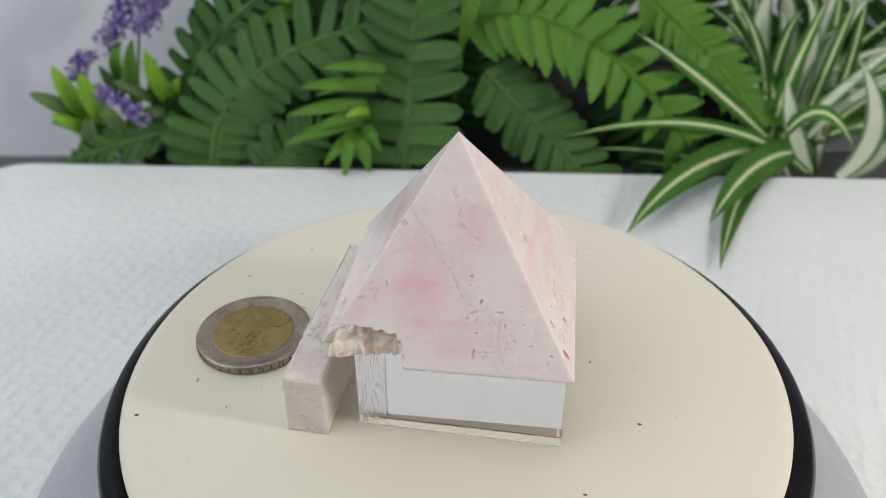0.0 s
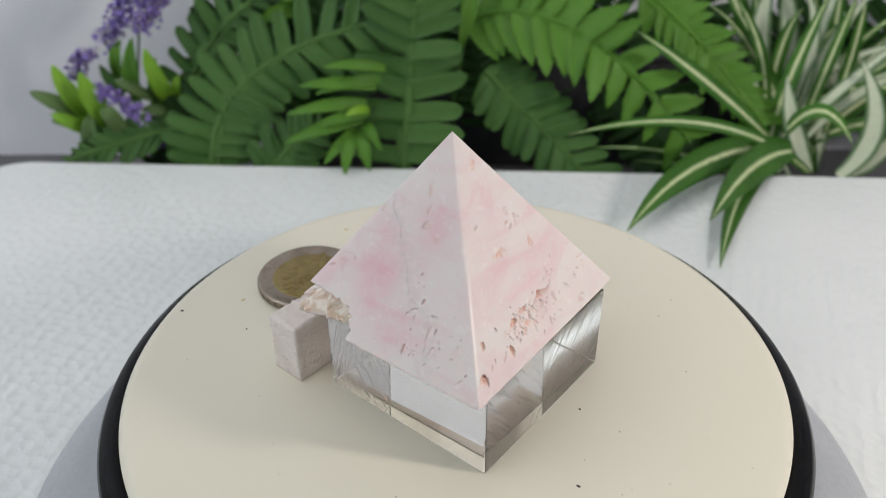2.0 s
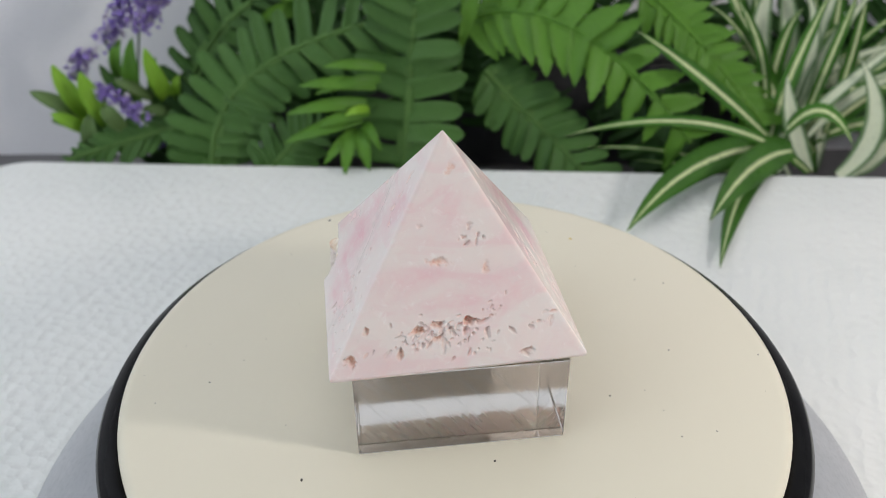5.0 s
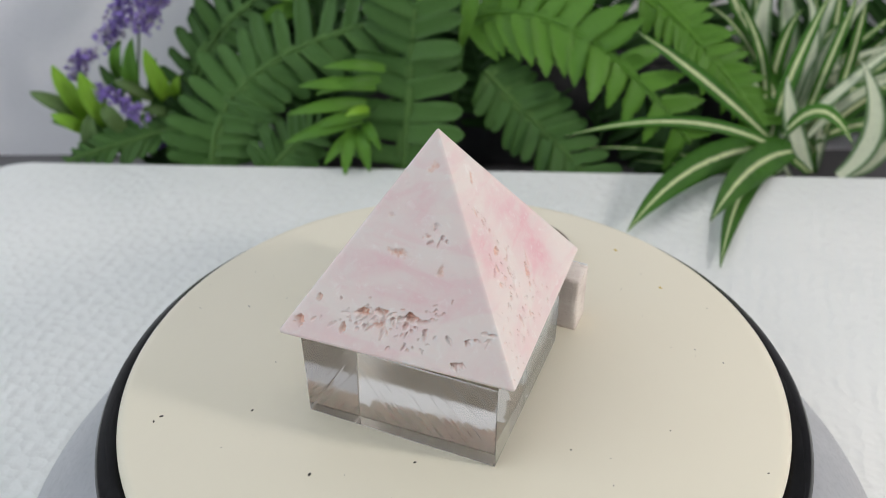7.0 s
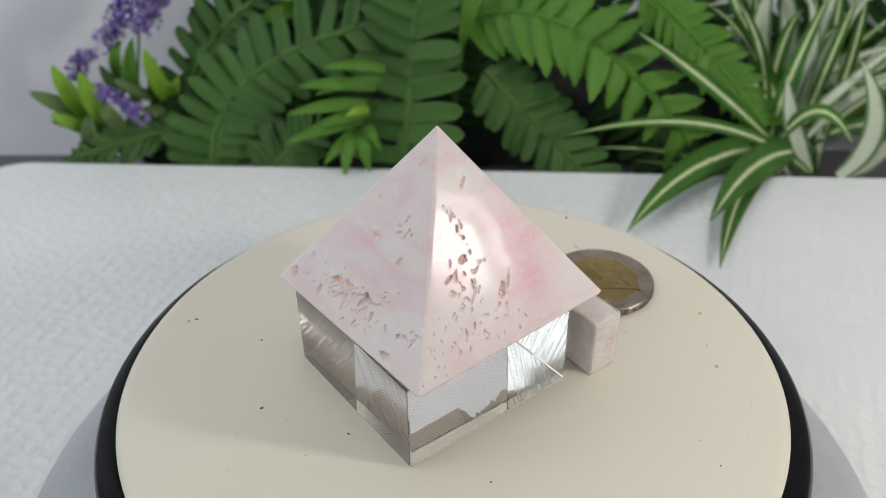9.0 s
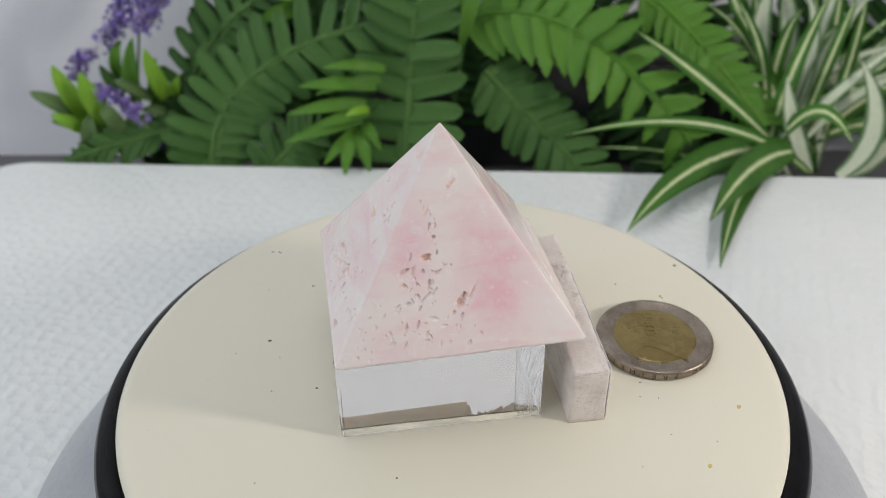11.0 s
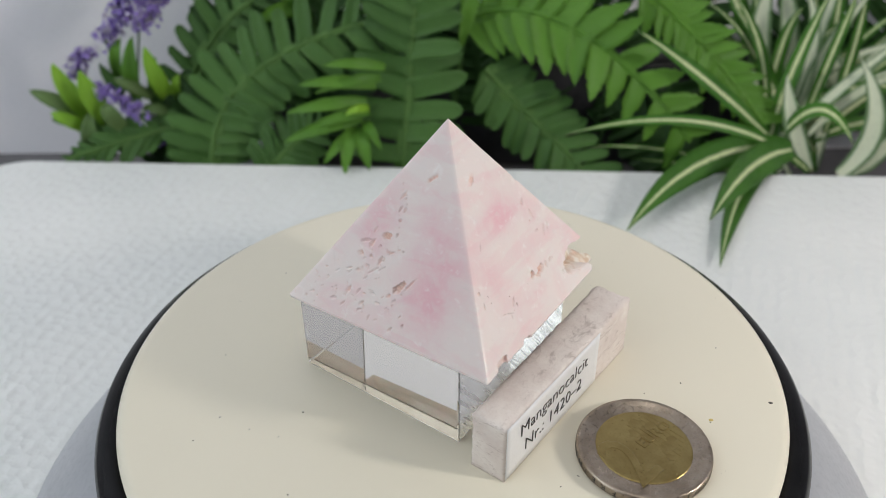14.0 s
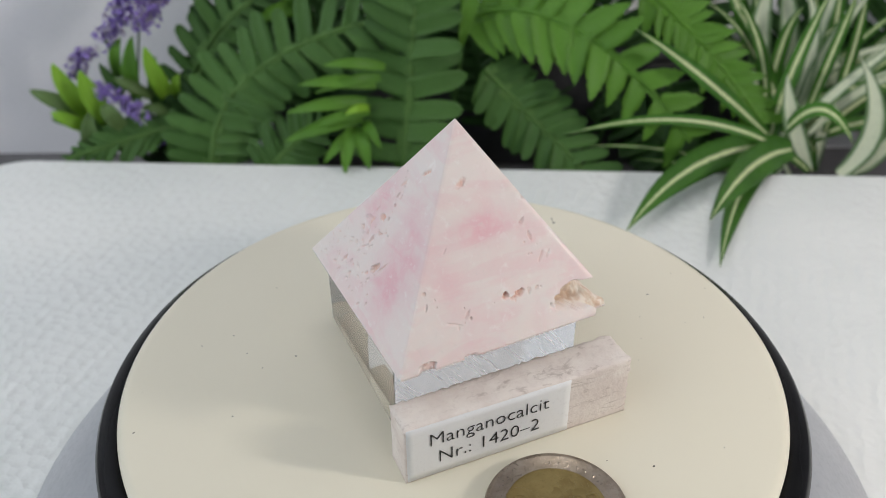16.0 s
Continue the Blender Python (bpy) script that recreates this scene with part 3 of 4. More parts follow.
# ---- stone strip with the paper label ----
def label_stone():
    L, W, H = 0.0477, 0.0080, 0.0138
    th = empty("label_stone", pose(0, 0, 0), "small pale stone bar with a printed white paper label", "stone bar")
    bm = bmesh.new()
    nx, ny, nz = 72, 12, 20
    cache = {}

    def vert(i, j, k):
        if (i, j, k) not in cache:
            cache[i, j, k] = bm.verts.new((i / nx - 0.5, j / ny - 0.5, k / nz))
        return cache[i, j, k]
    for a, b, fixed, count in ((nx, ny, 2, nz), (nx, nz, 1, ny), (ny, nz, 0, nx)):
        for side in (0, count):
            for i in range(a):
                for j in range(b):
                    q = []
                    for di, dj in ((0, 0), (1, 0), (1, 1), (0, 1)):
                        u, v = i + di, j + dj
                        q.append(vert(*((u, v, side) if fixed == 2 else (u, side, v) if fixed == 1 else (side, u, v))))
                    bm.faces.new(q)
    for v in bm.verts:
        x, y, z = v.co
        w = W * (1 + 0.10 * x)
        p = Vector((x * L, y * w, z * H * (1 + 0.035 * x)))
        near = [(0.5 - abs(x)) * L, (0.5 - abs(y)) * W, (0.5 - abs(z - 0.5)) * H]
        near.sort()
        round_in = 0.00032 * max(0, 1 - near[1] / 0.0007) * (1 + 1.5 * noise.noise(p * 1300))
        c = Vector((x * L * 0.9, 0, H * 0.5))
        rough = 0.00008 * noise.noise(p * 1700) + 0.00005 * noise.noise(p * 420)
        if y < -0.49:
            rough *= 0.25
            if x > 0.28:
                rough -= 0.0003 * max(0, noise.noise(Vector((p.x * 160, 3, p.z * 900))))
        if z > 0.001:
            p += (c - p).normalized() * (max(0, round_in) + rough)
        v.co = p
    bmesh.ops.recalc_face_normals(bm, faces=bm.faces)
    part("stone", bm, STONE, th)
    # the label on the outer face, from the end of the bar to three quarters of it
    bm = bmesh.new()
    lx, lz = 0.0338, 0.0132
    cols = 24
    front = {}
    for i in range(cols + 1):
        for k in range(9):
            x, z = -L / 2 + 0.0003 + lx * i / cols, 0.00035 + lz * k / 8
            y = -W * (1 + 0.10 * x / L) / 2 - 0.00016 - 0.00004 * math.sin(i * 0.6) * math.sin(k * 0.9)
            front[i, k, 0] = bm.verts.new((x, y, z))
            front[i, k, 1] = bm.verts.new((x, y + 0.0001, z))
    for i in range(cols):
        for k in range(8):
            for s in (0, 1):
                bm.faces.new([front[i, k, s], front[i + 1, k, s], front[i + 1, k + 1, s], front[i, k + 1, s]])
    for i in range(cols):
        for k in (0, 8):
            bm.faces.new([front[i, k, 0], front[i + 1, k, 0], front[i + 1, k, 1], front[i, k, 1]])
    for k in range(8):
        for i in (0, cols):
            bm.faces.new([front[i, k, 0], front[i, k + 1, 0], front[i, k + 1, 1], front[i, k, 1]])
    bmesh.ops.recalc_face_normals(bm, faces=bm.faces)
    paper = part("label", bm, PAPER, th, "white paper label with two lines of black print")
    y = -W / 2 - 0.00016
    lean = math.degrees(math.atan(-0.10 * W / 2 / L))
    for text, size, z, x in (("Manganocalcit", 0.00440, 0.0081, -0.0068), ("Nr.: 1420–2", 0.00440, 0.0033, -0.0068)):
        letters("print", text, size, INK_RECESS, paper, pose(x, y - 0.00005, z, 90, 0, 0) @ pose(0, 0, 0, 0, lean, 0), 0.00005, "CENTER", 1.0)
    on_platter(th, pose(-0.0244, 0.0031, DISC_Z, 0, 0, -101.95))


label_stone()


# ---- two-euro coin ----
def coin():
    R, H = 0.012875, 0.0022
    th = empty("coin", pose(0, 0, 0), "worn two-colour two euro coin lying on the platter", "coin")
    bm = bmesh.new()
    lathe(bm, [(0.0, 0.0), (R - 0.0003, 0.0), (R, 0.0003), (R, H - 0.0003), (R - 0.00025, H - 0.00004), (R - 0.0006, H), (R - 0.00105, H - 0.00003), (R - 0.0013, H - 0.00022), (0.00945, H - 0.00022), (0.0093, H - 0.0003), (0.0, H - 0.0003)], 144)
    ring = part("rim", bm, SILVER, th, "silvery nickel ring")
    bm = bmesh.new()
    lathe(bm, [(0.0092, H - 0.00034), (0.0091, H - 0.00020), (0.0088, H - 0.00017), (0.0, H - 0.00017)], 96)
    heart = part("centre", bm, GOLD, th, "brassy golden centre with raised relief")
    z = H - 0.00017
    # reeded edge
    bm = bmesh.new()
    for k in range(150):
        a = 2 * math.pi * k / 150
        c = Matrix.Rotation(a, 4, "Z") @ Matrix.Translation((R, 0, H / 2))
        bmesh.ops.create_cube(bm, size=1.0, matrix=c @ Matrix.Diagonal((0.00009, 0.00022, H * 0.66, 1)))
    part("reeding", bm, SILVER, ring, "fine reeding round the edge", smooth=False)
    letters("numeral", "2", 0.0172, GOLD, heart, pose(-0.0086, -0.0060, z, 0, 0, 0), 0.00006, "LEFT", 0.82)
    letters("word", "EURO", 0.0031, GOLD, heart, pose(-0.0005, -0.0004, z, 0, 0, 0), 0.00009, "LEFT", 1.1)
    rnd = random.Random(3)
    # raised land shapes and six lines on the right of the numeral
    for k in range(6):
        bm = bmesh.new()
        box(bm, 0, 0, 0, 0.00012, 0.0125 - 0.0011 * abs(k - 1), 0.00012)
        ln = part("line", bm, GOLD, heart, smooth=False)
        ln.matrix_local = pose(0.0020 + 0.00105 * k, 0.0, z)
    for step, (cx, cy, r) in enumerate(((0.0012, 0.0034, 0.0013), (0.0035, 0.0045, 0.0017), (0.0030, -0.0032, 0.0016), (0.0052, 0.0022, 0.0015), (0.0050, -0.0028, 0.0013), (0.0014, -0.0050, 0.0010))):
        bm = bmesh.new()
        vs = []
        for k in range(14):
            a = 2 * math.pi * k / 14
            q = r * rnd.uniform(0.55, 1.1)
            vs.append(bm.verts.new((q * math.cos(a), q * math.sin(a), 0.00009)))
        f = bm.faces.new(vs)
        bmesh.ops.translate(bm, verts=[g for g in bmesh.ops.extrude_face_region(bm, geom=[f])["geom"] if isinstance(g, bmesh.types.BMVert)], vec=(0, 0, -0.00012))
        bmesh.ops.recalc_face_normals(bm, faces=bm.faces)
        land = part("land", bm, GOLD, heart, smooth=False)
        land.matrix_local = pose(cx, cy, z - 0.00005 + 0.000009 * step)
    # six stars above, six below, at the ends of the lines
    bm0 = bmesh.new()
    tips = [bm0.verts.new(((0.00052 if k % 2 == 0 else 0.00022) * math.sin(math.pi * k / 5), (0.00052 if k % 2 == 0 else 0.00022) * math.cos(math.pi * k / 5), 0)) for k in range(10)]
    cap = bm0.verts.new((0, 0, 0.00016))
    for k in range(10):
        bm0.faces.new((tips[k], tips[(k + 1) % 10], cap))
    bmesh.ops.recalc_face_normals(bm0, faces=bm0.faces)
    star = part("star", bm0, SILVER, ring, smooth=False)
    spots = [radians(s * (78 - 9.5 * k)) for s in (1, -1) for k in range(6)]
    for k, a in enumerate(spots):
        ob = star if k == 0 else new("star", star.data)
        ob.parent = ring
        ob.matrix_local = pose(0.0104 * math.cos(a), 0.0104 * math.sin(a), H - 0.00022, 0, 0, 0)
    # letters laid on the edge, black for the shade of sunk lettering
    words = "EINIGKEIT UND RECHT UND FREIHEIT"
    for k, ch in enumerate(words):
        if ch == " ":
            continue
        a = 360 * k / (len(words) + 3)
        m = pose(0, 0, 0, 0, 0, 170 - a) @ pose(0, -R - 0.00003, H * 0.5 + 0.00058, 90, 0, 0) @ pose(0, 0, 0, 0, 0, 180)
        letters("edge_letter", ch, 0.0018, INK_RECESS, ring, m, 0.00003, "CENTER", 1.0)
    on_platter(th, pose(-0.0449, 0.0095, DISC_Z + 0.0001, 0, 0, -113))


coin()


# ---- plants behind the pad ----
def mm(p):
    return Vector(p) / 1000


def bezier(a, b, c, t):
    """Curve from a to c that passes b half way."""
    k = 2 * b - (a + c) / 2
    return (1 - t) ** 2 * a + 2 * t * (1 - t) * k + t * t * c


LOOK_FROM = Vector((0.0, -0.30, 0.30))


def ribbon(curve, width, facing, steps=14, cols=4, fold=0.25, thick=0.00025, shape=None, ripple=0.0):
    """A closed leaf along a curve: folded at the middle, tapering by shape(t). Gives vertices, faces and the distance from the midrib (0..1)."""
    V, Fc, acr = [], [], []
    for s in (0, 1):
        for i in range(steps + 1):
            t = i / steps
            p = curve(t)
            tan = (curve(min(1, t + 0.02)) - curve(max(0, t - 0.02))).normalized()
            side = tan.cross(facing - p if facing is not None else Vector((0, 0, 1))).normalized()
            nor = side.cross(tan).normalized()
            w = width * 0.5 * max(0.02, shape(t))
            for j in range(cols + 1):
                u = 2 * j / cols - 1
                q = p + side * (u * w) + nor * (abs(u) * w * fold - (thick if s else 0) + ripple * w * math.sin(9 * t + 3 * u))
                V.append(tuple(q))
                acr.append(abs(u))
    n = (steps + 1) * (cols + 1)
    for i in range(steps):
        for j in range(cols):
            a = i * (cols + 1) + j
            Fc.append((a, a + 1, a + cols + 2, a + cols + 1))
            Fc.append((n + a + cols + 1, n + a + cols + 2, n + a + 1, n + a))
    for i in range(steps):
        for j in (0, cols):
            a, b = i * (cols + 1) + j, (i + 1) * (cols + 1) + j
            Fc.append((a, b, n + b, n + a))
    return V, Fc, acr


def with_across(ob, acr):
    at = ob.data.attributes.new("across", "FLOAT", "POINT")
    at.data.foreach_set("value", np.array(acr, dtype=np.float32))
    return ob


def lance(t):
    return math.sin(math.pi * min(1, 0.12 + 0.88 * t) ** 0.8) ** 0.75 if t < 0.995 else 0.02


def strap(t):
    return min(1.0, 0.55 + 1.6 * t) * (1 - max(0, (t - 0.45) / 0.55) ** 1.8)


def tube(curve, r0, r1, steps=16, sides=6):
    V, Fc = [], []
    for i in range(steps + 1):
        t = i / steps
        p = curve(t)
        tan = (curve(min(1, t + 0.02)) - curve(max(0, t - 0.02))).normalized()
        x = tan.orthogonal().normalized()
        y = tan.cross(x)
        r = r0 + (r1 - r0) * t
        for k in range(sides):
            a = 2 * math.pi * k / sides
            V.append(tuple(p + (x * math.cos(a) + y * math.sin(a)) * r))
    for i in range(steps):
        for k in range(sides):
            a, b = i * sides + k, i * sides + (k + 1) % sides
            Fc.append((a, b, b + sides, a + sides))
    return V, Fc


def leaflet_mesh(name, material, seed, pointed=False):
    """One fern leaflet, 1 long along x: blunt or pointed with a notched tip, a crease and a slight droop."""
    rnd = random.Random(seed)
    if pointed:
        pts = [(0.0, 0.165), (0.10, 0.175), (0.3, 0.175), (0.5, 0.168), (0.62, 0.150), (0.70, 0.105), (0.74, 0.118), (0.84, 0.055), (0.87, 0.062), (1.0, 0.0)]
    else:
        pts = [(0.0, 0.165), (0.10, 0.165), (0.3, 0.165), (0.5, 0.168), (0.70, 0.160), (0.82, 0.135), (0.88, 0.128), (0.93, 0.088), (0.96, 0.070), (1.0, 0.0)]
    V, Fc = [], []
    bend = rnd.uniform(0.05, 0.14)
    for s in (0, 1):
        for x, w in pts:
            w *= rnd.uniform(0.93, 1.06)
            for u in (-1, -0.45, 0, 0.45, 1):
                z = 0.16 * abs(u) * w - bend * x * x + 0.02 * math.sin(14 * x + 2 * u) * abs(u) - (0.012 if s else 0)
                V.append((x + 0.03 * u * u * (1 if x > 0.7 else 0), u * w, z))
    n = len(pts) * 5
    for i in range(len(pts) - 1):
        for j in range(4):
            a = i * 5 + j
            Fc.append((a, a + 5, a + 6, a + 1))
            Fc.append((n + a, n + a + 1, n + a + 6, n + a + 5))
    for i in range(len(pts) - 1):
        for j in (0, 4):
            a = i * 5 + j
            Fc.append((a, a + 5, n + a + 5, n + a))
    me = bpy.data.meshes.new(name)
    me.from_pydata(V, [], Fc)
    me.materials.append(material)
    for p in me.polygons:
        p.use_smooth = True
    return me


LEAFLETS = {}
for key, mat_ in (("green", FERN), ("bright", FERN_BRIGHT), ("dark", FERN_SHADED), ("lime", LIME)):
    LEAFLETS[key] = [leaflet_mesh("leaflet", mat_, 20 + k, key == "bright") for k in range(4)]


def frond(plant, a, b, c, length, kind="green", pairs=14, spread=78, seed=0, grow=(0.75, 1.0, 0.25), facing=LOOK_FROM, lift=0.0, width=1.0):
    """A fern frond: a midrib with two rows of leaflets. length: the longest leaflet, in millimetres."""
    rnd = random.Random(seed + 77)
    a, b, c = mm(a), mm(b), mm(c)
    curve = lambda t: bezier(a, b, c, t)
    origin = plant.matrix_world.inverted()
    shade = {"green": FERN_RIB, "bright": FERN_BRIGHT, "dark": FERN_SHADED, "lime": LIME}[kind]
    V, Fc = tube(curve, 0.0015, 0.0006)
    W, G, _ = ribbon(curve, 0.0075, facing, 18, 4, 0.12, 0.0003, lambda t: 1.0 - 0.75 * t)
    Fc += [tuple(k + len(V) for k in f) for f in G]
    V += W
    rib = mesh_part("frond", [tuple(origin @ Vector(v)) for v in V], Fc, shade, plant)
    for i in range(pairs):
        t = (i + 0.5) / pairs
        p = curve(t)
        tan = (curve(min(1, t + 0.02)) - curve(max(0, t - 0.02))).normalized()
        nor = (facing - p).normalized()
        nor = (nor - tan * nor.dot(tan)).normalized()
        side = nor.cross(tan)
        size = grow[0] + (grow[1] - grow[0]) * min(1, t / 0.4) if t < 0.4 else grow[1] + (grow[2] - grow[1]) * ((t - 0.4) / 0.6) ** 1.5
        for s in (1, -1):
            ang = radians(spread + rnd.uniform(-7, 7) - 22 * t)
            x = (tan * math.cos(ang) + side * (s * math.sin(ang)) + nor * (0.08 + rnd.uniform(-0.14, 0.14) + lift)).normalized()
            z = (nor + tan * rnd.uniform(-0.2, 0.3)).normalized()
            y = z.cross(x).normalized()
            z = x.cross(y)
            L = length / 1000 * size * rnd.uniform(0.9, 1.08)
            m = Matrix((x, y, z)).transposed().to_4x4()
            m.translation = p + tan * rnd.uniform(-0.0008, 0.0008)
            ob = new("leaflet", rnd.choice(LEAFLETS[kind]))
            ob.parent = rib
            ob.matrix_local = origin @ m @ Matrix.Diagonal((L, L * 0.9 * width, L, 1))
    return rib


def fern(where, label):
    return empty("fern", pose(*[v / 1000 for v in where]), label, "fern", "artificial ferns behind the pad")


def crown(plant, seed=0, r=7):
    """The root crown on which a plant stands."""
    bm = bmesh.new()
    bmesh.ops.create_icosphere(bm, subdivisions=3, radius=r / 1000)
    for v in bm.verts:
        v.co *= 1 + 0.25 * noise.noise(v.co * 250 + Vector((seed, 0, 0)))
        v.co.z = max(v.co.z, -0.6 * r / 1000) + 0.6 * r / 1000
    part("crown", bm, NEAR_BLACK, plant, "dark root crown")


# Back fronds of the dark kind are fillers with gap shade in their colour.
def ferns():
    f = fern((-70, 200, -38), "green artificial fern with arching toothed fronds behind the pad")
    crown(f, 1)
    frond(f, (-21, 170, -13), (-17.3, 182, 27), (-13.6, 190, 61), 23.5, "green", 9, 90, 1, (1.0, 1.0, 0.8), width=1.24)
    frond(f, (-102, 176, -7), (-84, 190, 29.4), (-26, 198, 51), 20.5, "green", 14, 84, 2, (0.95, 1.0, 0.8), width=1.22)
    frond(f, (-79, 172, -8), (-69, 178, 2), (-55, 186, 11), 17, "green", 9, 70, 8)
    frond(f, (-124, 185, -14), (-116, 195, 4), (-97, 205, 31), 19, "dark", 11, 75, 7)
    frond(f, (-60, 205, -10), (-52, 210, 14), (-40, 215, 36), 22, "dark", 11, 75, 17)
    g = fern((40, 205, -38), "brighter green artificial fern with broad toothed fronds")
    crown(g, 2)
    frond(g, (6, 210, 46), (49, 190, 50), (98, 168, 9), 22.5, "bright", 12, 76, 3, (0.85, 1.0, 0.7), width=1.4)
    frond(g, (15, 200, 28), (33.7, 192, 10.8), (60, 175, -11), 18, "green", 11, 72, 4, (0.9, 1.0, 0.8), width=1.2)
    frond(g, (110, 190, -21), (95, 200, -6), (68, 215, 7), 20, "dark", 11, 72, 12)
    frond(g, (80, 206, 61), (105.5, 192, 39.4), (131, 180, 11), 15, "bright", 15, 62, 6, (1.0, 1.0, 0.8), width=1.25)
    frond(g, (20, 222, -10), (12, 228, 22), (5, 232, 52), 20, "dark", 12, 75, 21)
    h = fern((-110, 222, -38), "artificial fern against the wall, back fronds coloured dark for shade")
    crown(h, 3)
    frond(h, (-118, 205, 14), (-100, 212, 41), (-76, 220, 57), 17, "green", 9, 78, 5, width=1.2)
    frond(h, (-112, 190, 8), (-137, 182, 5), (-163, 175, -1), 12, "green", 11, 55, 9, width=1.2)
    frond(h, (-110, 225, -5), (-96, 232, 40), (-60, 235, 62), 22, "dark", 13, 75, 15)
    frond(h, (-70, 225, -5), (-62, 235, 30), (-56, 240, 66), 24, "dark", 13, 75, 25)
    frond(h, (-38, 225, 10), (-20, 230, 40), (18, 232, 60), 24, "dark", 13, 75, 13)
    # filler fronds, coloured as shade so the gaps look deep
    k = fern((60, 235, -38), "fern added before the wall, its green darkened for the shade in the gaps")
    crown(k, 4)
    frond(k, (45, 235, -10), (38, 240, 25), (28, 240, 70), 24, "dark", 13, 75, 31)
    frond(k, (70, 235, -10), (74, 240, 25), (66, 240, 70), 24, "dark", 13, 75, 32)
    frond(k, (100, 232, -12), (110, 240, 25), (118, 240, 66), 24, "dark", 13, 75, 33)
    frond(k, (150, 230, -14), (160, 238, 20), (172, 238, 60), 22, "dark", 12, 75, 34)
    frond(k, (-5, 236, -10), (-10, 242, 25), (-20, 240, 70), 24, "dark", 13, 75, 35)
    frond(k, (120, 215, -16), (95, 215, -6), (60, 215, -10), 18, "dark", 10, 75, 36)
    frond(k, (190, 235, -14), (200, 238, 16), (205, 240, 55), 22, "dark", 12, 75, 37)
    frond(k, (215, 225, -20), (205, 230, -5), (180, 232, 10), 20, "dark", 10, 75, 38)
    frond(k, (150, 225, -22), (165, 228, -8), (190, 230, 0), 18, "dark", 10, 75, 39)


ferns()


def leaf(plant, a, b, width, material, bow=(0, -4, 3), name="leaf", label=""):
    a, b = mm(a), mm(b)
    m = (a + b) / 2 + mm(bow)
    o = plant.matrix_world.inverted()
    V, Fc, acr = ribbon(lambda t: bezier(a, m, b, t), width / 1000, LOOK_FROM, 12, 4, 0.3, 0.0003, lance)
    return with_across(mesh_part(name, [tuple(o @ Vector(v)) for v in V], Fc, material, plant, label), acr)


def sprig():
    """Light green sprig of pointed leaves that hangs over the pad's edge."""
    s = empty("leafy_sprig", pose(-0.023, 0.205, -0.038), "light green leafy sprig hanging towards the pad's edge", "sprig")
    crown(s, 6, 4)
    o = s.matrix_world.inverted()
    a, b, c = mm((-23, 200, -16)), mm((-22, 186, 20)), mm((-38, 174, 14))
    V, Fc = tube(lambda t: bezier(a, b, c, t), 0.0010, 0.0006)
    mesh_part("stem", [tuple(o @ Vector(v)) for v in V], Fc, STEM, s)
    for p, q, w, mt in (((-26, 178, 38), (-50, 172, 41), 4.5, FERN_BRIGHT), ((-30, 177, 31), (-60, 170, 34), 5.5, FERN_BRIGHT), ((-34, 176, 24), (-66, 170, 22), 5.5, FERN_BRIGHT),
                        ((-36, 174, 18), (-68, 168, 10), 6, FERN_BRIGHT), ((-40, 173, 14), (-43, 160, -1), 6, FERN_BRIGHT), ((-37, 173, 14), (-33, 162, 0), 6, FERN_BRIGHT), ((-33, 174, 22), (-42, 168, 22), 3.5, LIME), ((-28, 177, 34), (-54, 171, 30), 4.5, FERN_BRIGHT), ((-33, 175, 20), (-57, 169, 16), 4.5, FERN_BRIGHT), ((-38, 173, 13), (-52, 164, 2), 5, FERN_BRIGHT), ((-35, 174, 16), (-28, 165, 8), 4.5, FERN_BRIGHT)):
        leaf(s, p, q, w, mt)
    t = empty("leafy_sprig", pose(-0.06, 0.222, -0.038), "bright green pointed sprig among the ferns", "sprig")
    crown(t, 7, 4)
    o = t.matrix_world.inverted()
    for a, b, c in ((( -60, 222, -16), (-58, 216, 30), (-60, 212, 52)), ((0, 215, -16), (6, 205, 40), (12, 200, 66))):
        a, b, c = mm(a), mm(b), mm(c)
        V, Fc = tube(lambda u: bezier(a, b, c, u), 0.0011, 0.0007)
        mesh_part("stem", [tuple(o @ Vector(v)) for v in V], Fc, STEM, t)
    for p, q, w in (((-60, 211, 52), (-82, 204, 47), 7), ((-60, 211, 54), (-76, 205, 60), 6), ((11, 200, 64), (4, 198, 36), 6), ((-12, 215, 58), (-9, 208, 40), 5)):
        leaf(t, p, q, w, FERN_BRIGHT)


sprig()


# ---- striped grass-like plant ----
def blade(plant, a, b, c, width, material=STRIPED):
    a, b, c = mm(a), mm(b), mm(c)
    o = plant.matrix_world.inverted()
    V, Fc, acr = ribbon(lambda t: bezier(a, b, c, t), width / 1000, LOOK_FROM, 20, 6, 0.22, 0.0004, strap, 0.03)
    return with_across(mesh_part("blade", [tuple(o @ Vector(v)) for v in V], Fc, material, plant), acr)


spider_plant = empty("spider_plant", pose(0.147, 0.186, -0.038), "green spider plant with cream-striped arching blades beside the ferns", "plant")
crown(spider_plant, 9, 9)
blade(spider_plant, (151, 172, -7), (102, 165, 19), (46, 165, 14), 5)
blade(spider_plant, (139, 172, 5), (98, 150, 9), (62, 108, 5), 12.5, BROAD)
blade(spider_plant, (141, 170, 4), (118, 150, 7), (88, 101, 14), 13.5, BROAD)
blade(spider_plant, (138, 170, 4), (115, 145, 2), (90, 89, 3), 9.5, BROAD)
blade(spider_plant, (132, 176, 8), (99, 171, 36), (70, 166, 57), 6)
blade(spider_plant, (135, 190, 4), (132, 200, 33), (117, 205, 58), 5)
blade(spider_plant, (135, 180, 4), (140, 185, 32), (151, 190, 67), 6.5)
